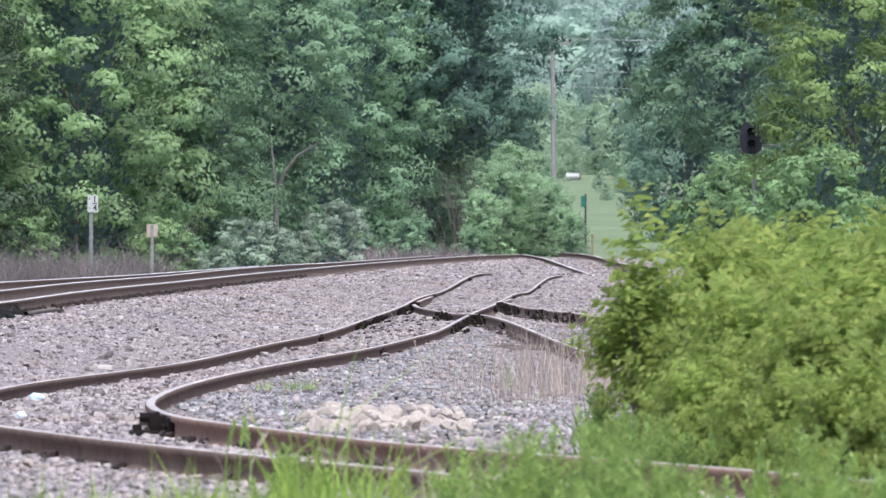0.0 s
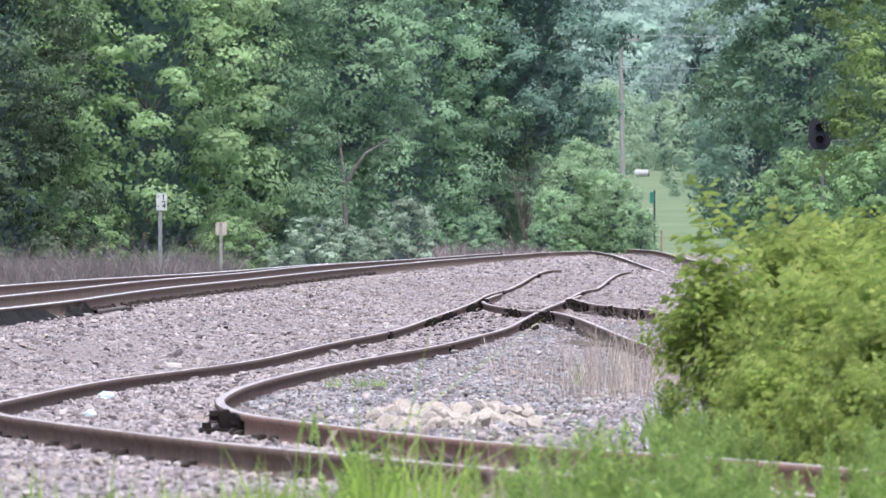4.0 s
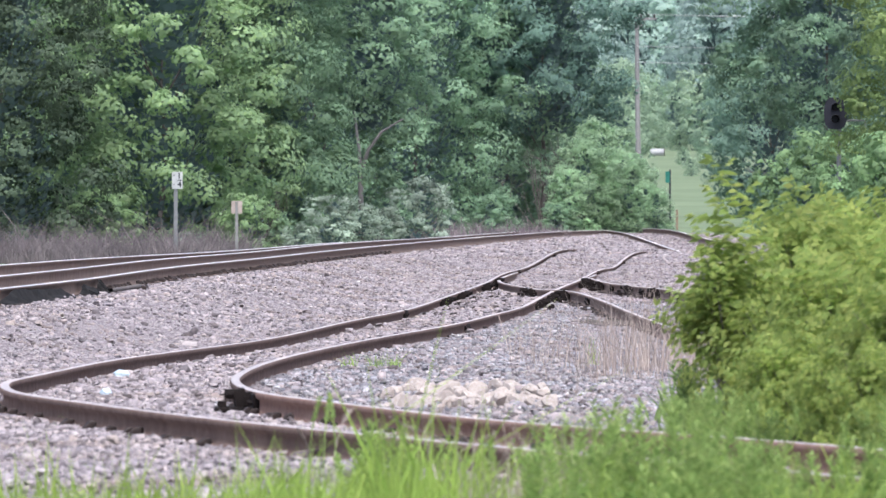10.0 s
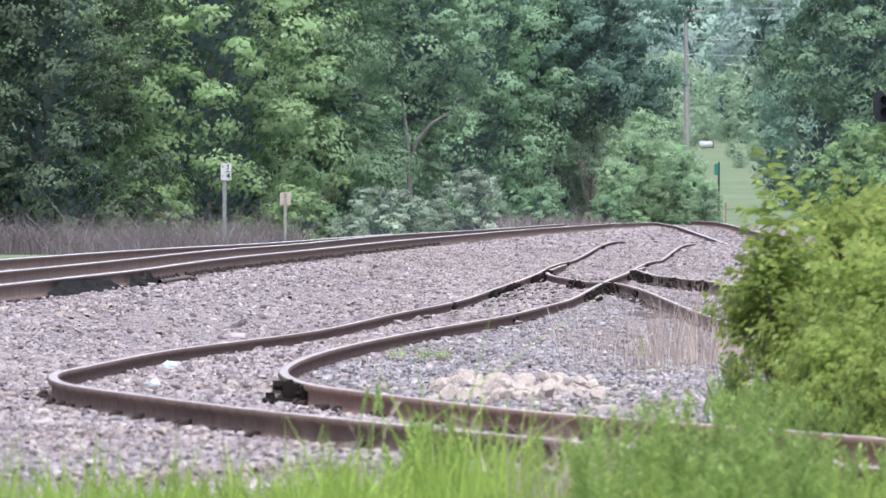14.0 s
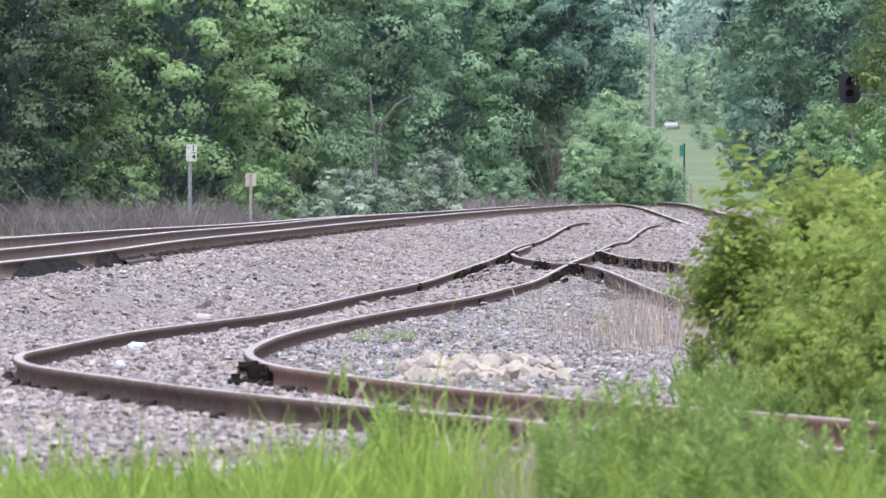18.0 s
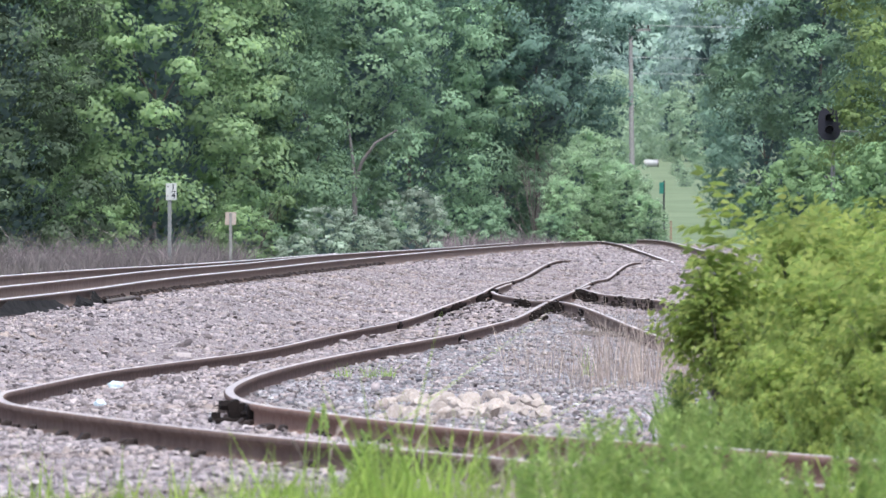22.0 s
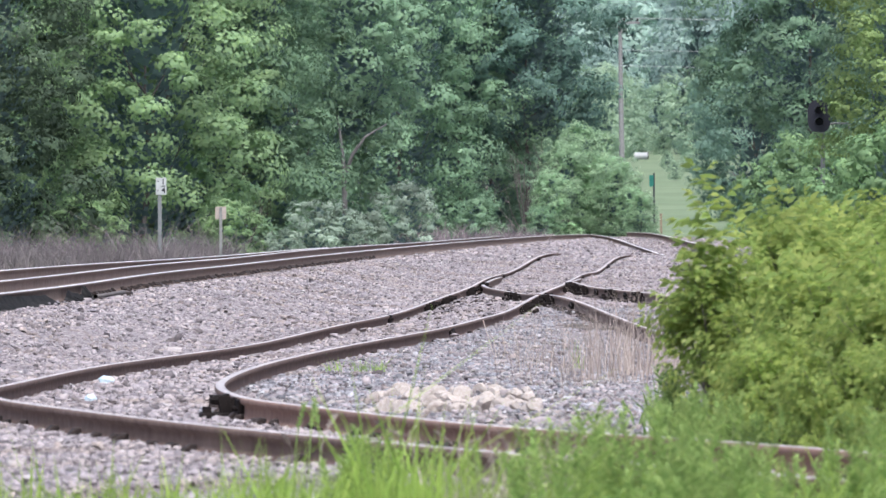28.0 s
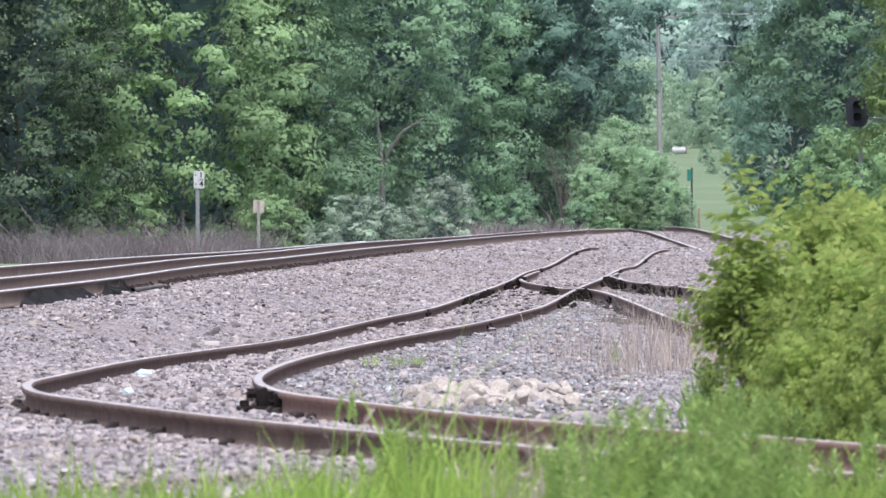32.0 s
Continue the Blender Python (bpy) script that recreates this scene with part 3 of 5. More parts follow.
# cast braces and chocks at the frog and the switch points
def brace_mesh():
    """A cast rail brace: a foot plate, a ribbed upright and bolt heads on both."""
    bm = box_bm(0.2, 0.46, 0.028, 0.006, (0.02, 0, 0))
    bmesh.ops.create_cube(bm, size=1.0, matrix=Matrix.Translation((-0.045, 0, 0.06)) @ Matrix.Diagonal((0.05, 0.4, 0.07, 1)))
    for k in (-0.15, 0.0, 0.15):
        bmesh.ops.create_cube(bm, size=1.0, matrix=Matrix.Translation((0.0, k, 0.062)) @ Matrix.Rotation(0.28, 4, "Y") @ Matrix.Diagonal((0.06, 0.075, 0.09, 1)))
        bmesh.ops.create_cone(bm, cap_ends=True, segments=6, radius1=0.026, radius2=0.022, depth=0.05, matrix=Matrix.Translation((0.045, k, 0.085)) @ Matrix.Rotation(radians(90), 4, "Y"))
        bmesh.ops.create_cone(bm, cap_ends=True, segments=6, radius1=0.022, radius2=0.02, depth=0.03, matrix=Matrix.Translation((0.09, k + 0.05, 0.038)))
    for v in bm.verts:
        v.co.z *= 1.35
        v.co.x *= 1.25
    return bm_mesh("switch_brace", bm, M_CAST)


BRACE = brace_mesh()
for line, s, ys in ((LINE_A, 1, (166.6, 168.4, 175.4, 177.4, 190.6, 192.2, 203.0, 204.8)), (LINE_B, 1, (157.8, 159.2, 165.0, 168.2, 170.6, 173.0, 194.0, 197.4, 200.0)),
                    (LINE_D, -1, (166.2, 177.6, 179.4)), (LINE_C, -1, (171.0, 179.2, 190.0, 194.6, 197.0)), (LINE_B, -1, (72.9,))):
    for y in ys:
        p, a = on_line(line, y)
        ob = part("switch_brace", BRACE, siding_track if line is LINE_A or line is LINE_B else spur_track)
        ob.matrix_basis = pose(p[0] + s * 0.1, p[1], p[2] - 0.135, 0, 0, a + (0 if s > 0 else 180))


# the dark sheet and the switch rod by the main line
def flap_bm(length, seed, tall):
    """A limp torn sheet: its top edge leans high and low against the rail, its foot spreads on the stones."""
    g = np.random.default_rng(seed)
    bm = bmesh.new()
    n, cols = 34, []
    wave = np.convolve(g.normal(0, 1.5, n + 8), np.ones(9) / 9, "same")[4:-4]
    for i in range(n):
        f = i / (n - 1)
        top = (tall + 0.03 * wave[i]) * min(1, 5 * f, 5 * (1 - f)) + 0.015
        top = min(0.165, max(0.012, top))
        x = length * (f - 0.5)
        cols.append([bm.verts.new((x + g.normal(0, 0.05), -0.16 + g.normal(0, 0.03), 0.0)), bm.verts.new((x, -0.07 + g.normal(0, 0.015), top * 0.45 + g.normal(0, 0.008))),
                     bm.verts.new((x + g.normal(0, 0.04), -0.012 + g.normal(0, 0.006), top))])
    fs = [bm.faces.new((cols[i][k], cols[i + 1][k], cols[i + 1][k + 1], cols[i][k + 1])) for i in range(n - 1) for k in (0, 1)]
    bmesh.ops.solidify(bm, geom=fs, thickness=0.008)
    return bm


cover = thing("rubber_cover", "torn dark rubber sheet slumped against the main line rail", "rubber cover")
for y, w, sd, tall in ((139.5, 13.0, 4, 0.13), (148.6, 3.4, 8, 0.09), (150.9, 1.4, 9, 0.14)):
    p, a = on_line(LINE_M, y)
    part("flap", bm_mesh("flap", flap_bm(w, sd, tall), M_RUBBER), cover).matrix_basis = pose(p[0] + 0.075, p[1], p[2] - 0.19, 0, 0, a + 90)
rod = thing("switch_rod", "rusty brown switch rod lying on the ballast", "rod")
for dx, y0, y1 in ((0.32, 149.5, 155.5),):
    p, _ = on_line(LINE_M, y0)
    q, _ = on_line(LINE_M, y1)
    V, Fc = tube([p + (dx, 0, -0.15), (p + q) / 2 + (dx, 0, -0.15), q + (dx, 0, -0.15)], [0.028] * 3, 8)
    part("bar", mesh("bar", V, Fc, M_TIE), rod)
p, a = on_line(LINE_M, 155.8)
part("clevis", bm_mesh("clevis", box_bm(0.16, 0.5, 0.06, 0.01), M_IRON), rod).matrix_basis = pose(p[0] + 0.32, p[1], p[2] - 0.21, 0, 0, a)


# ---------------------------------------------------------------- loose stone
def stones(name, n, box_y, box_x, size, mat, label, keep=None, sink=0.35):
    """n angular stones strewn between two lines of x over a stretch of y, joined."""
    y = rng.uniform(box_y[0], box_y[1], n)
    lo, hi = box_x(y)
    x = lo + (hi - lo) * rng.random(n)
    if keep is not None:
        m = keep(x, y)
        x, y = x[m], y[m]
    n = len(x)
    s = size * rng.lognormal(0, 0.32, n)
    z = ground(x, y) + s * (0.5 - sink) + np.abs(rng.normal(0, 0.006, n))
    cube = np.array([(-1, -1, -1), (1, -1, -1), (1, 1, -1), (-1, 1, -1), (-1, -1, 1), (1, -1, 1), (1, 1, 1), (-1, 1, 1)], float) * 0.5
    quad = np.array([(4, 5, 6, 7), (0, 1, 5, 4), (1, 2, 6, 5), (2, 3, 7, 6), (3, 0, 4, 7)])
    V = cube[None] * (1 + rng.uniform(-0.7, 0.2, (n, 8, 3)))
    V *= (s[:, None] * np.stack([rng.uniform(0.8, 1.9, n), rng.uniform(0.7, 1.3, n), rng.uniform(0.5, 0.85, n)], 1))[:, None, :]
    a, b = rng.uniform(0, 6.28, n), rng.normal(0, 0.5, n)
    ca, sa, cb, sb = np.cos(a), np.sin(a), np.cos(b), np.sin(b)
    yy, zz = V[:, :, 1] * cb[:, None] - V[:, :, 2] * sb[:, None], V[:, :, 1] * sb[:, None] + V[:, :, 2] * cb[:, None]
    xx = V[:, :, 0]
    W = np.stack([xx * ca[:, None] - yy * sa[:, None] + x[:, None], xx * sa[:, None] + yy * ca[:, None] + y[:, None], zz + z[:, None]], 2)
    Fc = (quad[None] + 8 * np.arange(n)[:, None, None]).reshape(-1, 4)
    return tagged(new(name, mesh(name, W.reshape(-1, 3), Fc, mat)), label, "ballast", kind="stuff")


def bed_lines(y):
    ym = np.clip(y, 60, 560)
    lo = np.where(y < 100, siding(np.clip(y, 36, 470)) - 3.0, main_line(ym) - 2.6)
    hi = np.maximum(siding(np.clip(y, 36, 470)), np.where(y < 220, spur(np.clip(y, 105, 220)), -99)) + np.interp(y, [150, 190, 330, 460], [1.6, 3.6, 4.5, 3.0])
    return lo, hi


def off_rails(x, y):
    ya, yb = np.clip(y, 30, 470), np.clip(y, 105, 220)
    ok = np.abs(np.abs(x - siding(ya)) - HALF) > 0.085
    ok &= (y > 220) | (y < 105) | (np.abs(np.abs(x - spur(yb)) - HALF) > 0.085)
    return ok & (np.abs(np.abs(x - main_line(np.clip(y, 60, 560))) - HALF) > 0.1)


def grey_bed(x, y):
    """The newer grey stone lies on the inner side of the curve."""
    return off_rails(x, y) & (x > siding(np.clip(y, 36, 470)) + HALF + 0.2 * np.sin(y * 0.4))


def pink_bed(x, y):
    return off_rails(x, y) & ~((y < 165) & (x > siding(np.clip(y, 36, 470)) + HALF + 0.2 * np.sin(y * 0.4)) & (np.sin(x * 37 + y * 11) > -0.7))


stones("debris", 600, (152, 206), lambda y: (siding(y) - HALF + 0.1, siding(y) + HALF - 0.1), 0.035, M_IRON, "dark iron and wood chips between the switch rails", lambda x, y: off_rails(x, y) & (np.sin(y * 0.9) > -0.2))
stones("ballast", 20000, (49, 68), bed_lines, 0.025, M_STONE, "loose angular pinkish-grey track ballast", pink_bed)
stones("ballast", 27000, (68, 112), bed_lines, 0.0275, M_STONE, "loose angular pinkish-grey track ballast", pink_bed)
stones("ballast", 50000, (112, 250), bed_lines, 0.03, M_STONE, "loose angular pinkish-grey track ballast", pink_bed)
stones("ballast", 16000, (250, 460), bed_lines, 0.045, M_STONE, "loose angular pinkish-grey track ballast", pink_bed)
stones("ballast", 56000, (52, 165), bed_lines, 0.021, M_GREY_STONE, "loose angular grey ballast inside the curve", grey_bed)


# ---------------------------------------------------------------- trees
def leaf_quads(P, N, size, seed, slim=0.62):
    """Folded leaf blades at points P that face N."""
    g = np.random.default_rng(seed)
    n = len(P)
    N = N / (np.linalg.norm(N, axis=1)[:, None] + 1e-9)
    A = np.cross(N, g.normal(0, 1, (n, 3)))
    A /= np.linalg.norm(A, axis=1)[:, None] + 1e-9
    A[:, 2] -= 0.35
    A /= np.linalg.norm(A, axis=1)[:, None] + 1e-9
    B = np.cross(N, A)
    s = (size * g.uniform(0.65, 1.3, n))[:, None]
    w = s * slim * 0.5
    V = np.stack([P - A * s * 0.5, P + B * w + N * w * 0.25, P + A * s * 0.5, P - B * w + N * w * 0.25], 1)
    return V.reshape(-1, 3), np.arange(4 * n).reshape(-1, 4)


def crown_data(seed, R, z0, z1, boughs, twigs, per, reach, filler=0.0, low=0.72):
    """Leaves of a crown: domed drooping fans of twig tufts at the ends of boughs, over an uneven outline; the large loose leaves inside come last."""
    g = np.random.default_rng(seed)
    up = np.array([0, 0, 1.0])
    f = (np.arange(boughs) + g.random(boughs)) / boughs
    a = np.arange(boughs) * 2.399 + g.normal(0, 0.35, boughs)
    prof = np.where(f < 0.22, low + (1 - low) * f / 0.22, np.sqrt(np.clip(1 - (np.clip(f - 0.22, 0, 1) / 0.8) ** 2.2, 0.02, 1)))
    lump = 1 + 0.15 * np.sin(2 * a + seed + 3 * f) + 0.12 * np.sin(5 * a - 1.7 * seed - 8 * f)
    rad = R * prof * lump * np.where(g.random(boughs) < 0.78, g.uniform(0.72, 1.0, boughs), g.uniform(0.3, 0.7, boughs))
    B = np.stack([np.cos(a) * rad, np.sin(a) * rad, z0 + (z1 - z0) * f], 1)
    # each bough ends in an egg-shaped mass of twig tufts, longer outwards than it is high
    out = np.stack([np.cos(a), np.sin(a), 0.15 + 1.2 * np.maximum(f - 0.45, -0.15)], 1) + g.normal(0, 0.2, (boughs, 3))
    out /= np.linalg.norm(out, axis=1)[:, None]
    s = (reach * g.uniform(0.5, 1.2, boughs))[:, None, None]
    d = g.normal(0, 1, (boughs, twigs, 3))
    d = d / np.linalg.norm(d, axis=2, keepdims=True) + 0.45 * out[:, None, :] + 0.4 * up
    d /= np.linalg.norm(d, axis=2, keepdims=True)
    along = (d * out[:, None, :]).sum(2, keepdims=True)
    C = B[:, None, :] + s * g.uniform(0.72, 1.08, (boughs, twigs, 1)) * (d * np.array([0.8, 0.8, 0.62]) + out[:, None, :] * np.maximum(along, 0) ** 2 * 0.35)
    w = g.normal(0, 1, (boughs, twigs, per, 3))
    w = w / np.linalg.norm(w, axis=3, keepdims=True) + 0.7 * d[:, :, None, :] + 0.15 * up
    w /= np.linalg.norm(w, axis=3, keepdims=True)
    tuft = s[..., None] * 0.41 * g.uniform(0.6, 1.25, (boughs, twigs, 1, 1))
    P = C[:, :, None, :] + w * tuft * g.random((boughs, twigs, per, 1)) ** 0.35 * np.array([1.2, 1.2, 0.7])
    N = 0.7 * d[:, :, None, :] + 0.4 * w + 0.15 * up + g.normal(0, 0.14, w.shape)
    P, N = P.reshape(-1, 3), N.reshape(-1, 3)
    # Loose inner leaves, added and tilted down to darken the crown's gaps.
    if filler:
        n = int(filler)
        fa, ff = g.uniform(0, 6.28, n), g.random(n)
        fr = R * np.interp(ff, [0, 0.22, 0.7, 1], [low, 1, 0.75, 0.15]) * g.uniform(0.25, 0.6, n)
        Q = np.stack([np.cos(fa) * fr, np.sin(fa) * fr, z0 + (z1 - z0) * ff * 0.95], 1)
        P, N = np.concatenate([P, Q]), np.concatenate([N, np.stack([np.cos(fa), np.sin(fa), -0.9 + 0 * fa], 1) + g.normal(0, 0.25, (n, 3))])
    P[:, 2] = np.maximum(P[:, 2], 0.02)
    return P, N


def trunk_mesh(seed, R, z0, z1, radius, limbs=7):
    g = np.random.default_rng(seed + 99)
    top = z0 + (z1 - z0) * 0.5
    zs = np.linspace(-0.1, top, 7)
    path = np.stack([np.cumsum(g.normal(0, 0.03 * R, 7)), np.cumsum(g.normal(0, 0.03 * R, 7)), zs], 1)
    path -= np.array([path[0, 0], path[0, 1], 0])
    pieces = [tube(path, np.linspace(radius, radius * 0.25, 7), 8)]
    for i in range(limbs):
        k = g.uniform(0.25, 0.85)
        s = np.array([np.interp(k * top, zs, path[:, a]) for a in range(3)])
        w = g.uniform(0, 6.28)
        e = s + np.array([math.cos(w) * R * 0.5, math.sin(w) * R * 0.5, g.uniform(0.12, 0.35) * (z1 - z0)])
        m = (s + e) / 2 + np.array([0, 0, -0.1 * R])
        pieces.append(tube([s, (s + m) / 2, m, (m + e) / 2, e], np.linspace(radius * 0.34, radius * 0.06, 5), 6))
    V, Fc = join(pieces)
    return mesh("trunk", V, Fc, M_BARK)


def crown_mesh(seed, R, z0, z1, boughs, twigs, per, leaf, reach, mat, filler=0, low=0.72, shift=(0, 0, 0)):
    P, N = crown_data(seed, R, z0, z1, boughs, twigs, per, reach, filler, low)
    size = np.full(len(P), leaf)
    if filler:
        size[-filler:] = leaf * 2.0
    V, Fc = leaf_quads(P + np.array(shift), N, size, seed, 0.78)
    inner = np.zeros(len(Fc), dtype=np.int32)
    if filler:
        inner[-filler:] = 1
    return mesh("crown", V, Fc, ([mat, L_INNER_SHADE], inner))


def tree_kind(seed, R, z0, z1, boughs, twigs, per, leaf, reach, radius, mat, filler=0, low=0.72):
    return trunk_mesh(seed, R, z0, z1, radius), crown_mesh(seed, R, z0, z1, boughs, twigs, per, leaf, reach, mat, filler, low)


def plant_tree(kind, x, y, turn, scale, label, group, name="tree", category="tree"):
    t = thing(name, label, category, group)
    t.matrix_basis = pose(x, y, float(ground(x, y)) - 0.05, 0, 0, turn) @ Matrix.Scale(scale, 4)
    part("trunk", kind[0], t)
    part("crown", kind[1], t)
    return t


def wood_tree(seed, R, z0, z1, mat, radius=0.11, low=0.72):
    """A full tree of the wood's edge."""
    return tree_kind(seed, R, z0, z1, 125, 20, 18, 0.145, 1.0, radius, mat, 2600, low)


T_WARM = wood_tree(11, 2.9, -0.3, 13.0, L_WARM)
T_OAK = [wood_tree(12 + i, 3.5, -0.3, 13.5, L_TREE) for i in range(2)]
T_DARK = [wood_tree(31 + i, 3.9, (0.2, 0.2, 4.6)[i], 15.0, (L_DARK, L_DARK, L_EDGE)[i], low=(0.72, 0.72, 0.6)[i]) for i in range(3)]
T_DEEP = wood_tree(46, 3.7, -0.3, 14.0, L_DEEP)
T_HIGH = wood_tree(48, 3.7, 4.6, 14.5, L_DEEP, low=0.5)
T_OLIVE = wood_tree(45, 3.4, -0.3, 13.5, L_OLIVE)


def forked_tree():
    """A bare grey stem that forks low, with a thin crown."""
    pieces = [tube([(0, 0, -0.1), (0.02, 0, 1.6), (0.0, 0, 3.0)], [0.115, 0.1, 0.09], 8),
              tube([(0.0, 0, 2.8), (0.28, -0.1, 3.6), (0.75, -0.2, 4.25), (1.5, 0.3, 4.7)], [0.075, 0.065, 0.05, 0.028], 7),
              tube([(0.0, 0, 2.9), (-0.06, 0, 3.7), (-0.22, 0.3, 5.0)], [0.08, 0.06, 0.035], 7)]
    V, Fc = join(pieces)
    return mesh("trunk", V, Fc, M_PALE_BARK), crown_mesh(47, 2.4, 4.4, 12.5, 55, 19, 17, 0.152, 0.95, L_DARK, 800, 0.5, (0.3, 1.9, 0))


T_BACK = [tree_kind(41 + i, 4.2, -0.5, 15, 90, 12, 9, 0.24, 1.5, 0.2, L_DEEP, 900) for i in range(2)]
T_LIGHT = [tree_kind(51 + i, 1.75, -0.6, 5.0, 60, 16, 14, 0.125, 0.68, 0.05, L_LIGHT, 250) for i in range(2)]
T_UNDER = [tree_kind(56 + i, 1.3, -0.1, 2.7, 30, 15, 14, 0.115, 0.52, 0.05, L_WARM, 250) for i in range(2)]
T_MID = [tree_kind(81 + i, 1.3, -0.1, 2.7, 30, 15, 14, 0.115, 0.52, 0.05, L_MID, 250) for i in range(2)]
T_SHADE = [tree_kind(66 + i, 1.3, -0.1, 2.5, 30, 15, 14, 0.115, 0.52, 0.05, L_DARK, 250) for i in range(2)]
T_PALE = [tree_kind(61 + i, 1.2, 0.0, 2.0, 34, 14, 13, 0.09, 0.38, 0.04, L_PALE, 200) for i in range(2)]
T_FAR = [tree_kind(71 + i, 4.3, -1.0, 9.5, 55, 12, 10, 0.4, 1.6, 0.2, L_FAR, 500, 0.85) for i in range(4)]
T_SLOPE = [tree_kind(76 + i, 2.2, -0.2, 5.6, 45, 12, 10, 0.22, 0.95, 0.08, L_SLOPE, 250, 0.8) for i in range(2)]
plant_tree(T_WARM, -8.95, 390, 80, 1.1, "leafy yellow-green broadleaf tree at the wood's edge", "trees of the wood's edge")
plant_tree(T_WARM, -7.6, 402, 150, 0.9, "leafy yellow-green broadleaf tree at the wood's edge", "trees of the wood's edge")
plant_tree(T_WARM, -11.6, 402, 200, 0.9, "leafy yellow-green broadleaf tree at the wood's edge", "trees of the wood's edge")
for x, y, k, turn, s in [(-6.0, 404, 0, 200, 0.92), (-7.6, 412, 1, 30, 1.0), (-4.6, 432, 1, 300, 0.95)]:
    plant_tree(T_OAK[k], x, y, turn, s, "leafy mid-green broadleaf tree at the wood's edge", "trees of the wood's edge")
for x, y, k, turn, s in [(-0.9, 470, 0, 10, 0.95), (1.6, 478, 1, 90, 1.0), (4.35, 476, 2, 250, 0.9), (2.9, 484, 1, 200, 0.85)]:
    plant_tree(T_DARK[k], x, y, turn, s, "dense dark green broadleaf tree behind the main line", "dark trees behind the line")
for x, y, turn in [(-14.2, 384, 0), (-17.2, 386, 130)]:
    plant_tree(T_OLIVE, x, y, turn, 0.95, "dull olive-green broadleaf tree at the wood's edge", "trees of the wood's edge")
for x, y, k, turn, s in [(-20, 430, 0, 120, 1.1), (-12, 470, 0, 10, 1.3), (-14, 440, 1, 20, 1.15), (-8.5, 445, 0, 160, 1.15), (-3, 520, 1, 40, 1.1), (1, 530, 0, 140, 1.1),
                         (3.2, 535, 1, 70, 0.85), (-5, 480, 0, 220, 1.1)]:
    plant_tree(T_BACK[k], x, y, turn, s, "dark green tree deep in the wood", "trees deep in the wood")
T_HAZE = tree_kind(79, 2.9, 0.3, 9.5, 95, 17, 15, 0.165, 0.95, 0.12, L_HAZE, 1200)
plant_tree(T_HAZE, 16.6, 590, 0, 1.0, "tree beyond the signal with blue-green haze in its leaf colour", "trees beside the signal")
for kind, x, y, turn, s in [(T_HIGH, 14.9, 455, 60, 1.0), (T_DEEP, 18.6, 440, 10, 1.05)]:
    plant_tree(kind, x, y, turn, s, "dark green broadleaf tree beside the signal", "trees beside the signal")
plant_tree(forked_tree(), -2.68, 418, 0, 1.0, "tree with a bare pale stem forking low", "trees of the wood's edge")
plant_tree(T_BACK[0], 22, 560, 100, 1.1, "dark green tree deep in the wood", "trees deep in the wood")
for x, y, k, turn, s in [(6.4, 467, 0, 0, 0.86), (7.3, 465, 1, 70, 0.62), (8.1, 462, 1, 50, 0.38), (5.7, 464, 1, 120, 0.72), (7.6, 463, 0, 210, 0.55), (5.1, 462, 1, 30, 0.5), (8.5, 461, 0, 90, 0.34)]:
    plant_tree(T_LIGHT[k], x, y, turn, s, "light green bushy young tree at the line's end", "young trees", "young_tree")
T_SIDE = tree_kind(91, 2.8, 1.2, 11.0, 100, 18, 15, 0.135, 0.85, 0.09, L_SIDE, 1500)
plant_tree(T_SIDE, 15.5, 371, 140, 1.0, "light yellow-green tree crowding the railway signal", "trees beside the signal", "young_tree")
for x, y, k, turn, s in [(-3.3, 382, 0, 0, 0.85), (-0.5, 384, 1, 40, 0.95), (-1.75, 388, 1, 100, 0.6), (-2.45, 383, 1, 300, 0.7), (-4.4, 384, 1, 200, 0.5), (-7.75, 379, 0, 30, 0.45)]:
    plant_tree(T_PALE[k], x, y, turn, s, "pale whitish-green flowering shrub", "pale shrubs", "shrub", "shrub")
gu = np.random.default_rng(21)
for i in range(7):
    plant_tree(T_UNDER[i % 2], -18.2 + i * 2.1 + gu.uniform(-0.9, 0.9), 386 + gu.uniform(-2, 4), gu.uniform(0, 360), gu.uniform(0.4, 0.95), "mid-green undergrowth shrub at the wood's foot", "undergrowth", "shrub", "shrub")
for i in range(5):
    plant_tree(T_SHADE[i % 2], -3.0 + i * 1.9 + gu.uniform(-0.5, 0.5), 462 + gu.uniform(-4, 4), gu.uniform(0, 360), gu.uniform(0.4, 0.8), "dark undergrowth shrub under the trees", "undergrowth", "shrub", "shrub")
for x, y, s in [(12.6, 425, 1.0), (13.3, 420, 1.3), (14.0, 400, 1.3), (11.6, 372, 0.8), (12.6, 368, 0.82), (13.5, 364, 1.15), (14.4, 362, 1.3)]:
    plant_tree(T_MID[int(y) % 2], x, y, gu.uniform(0, 360), s, "mid-green shrub beside the signal mast", "undergrowth", "shrub", "shrub")
g2 = np.random.default_rng(5)
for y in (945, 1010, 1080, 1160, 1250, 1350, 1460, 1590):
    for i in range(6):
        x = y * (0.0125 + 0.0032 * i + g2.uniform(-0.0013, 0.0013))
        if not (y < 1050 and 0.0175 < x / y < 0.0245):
            plant_tree(T_FAR[g2.integers(0, 4)], x, y + g2.uniform(-22, 22), g2.uniform(0, 360), g2.uniform(0.72, 1.2), "far green tree on the wooded hill, leaf colour paled as by haze", "trees of the far hill")
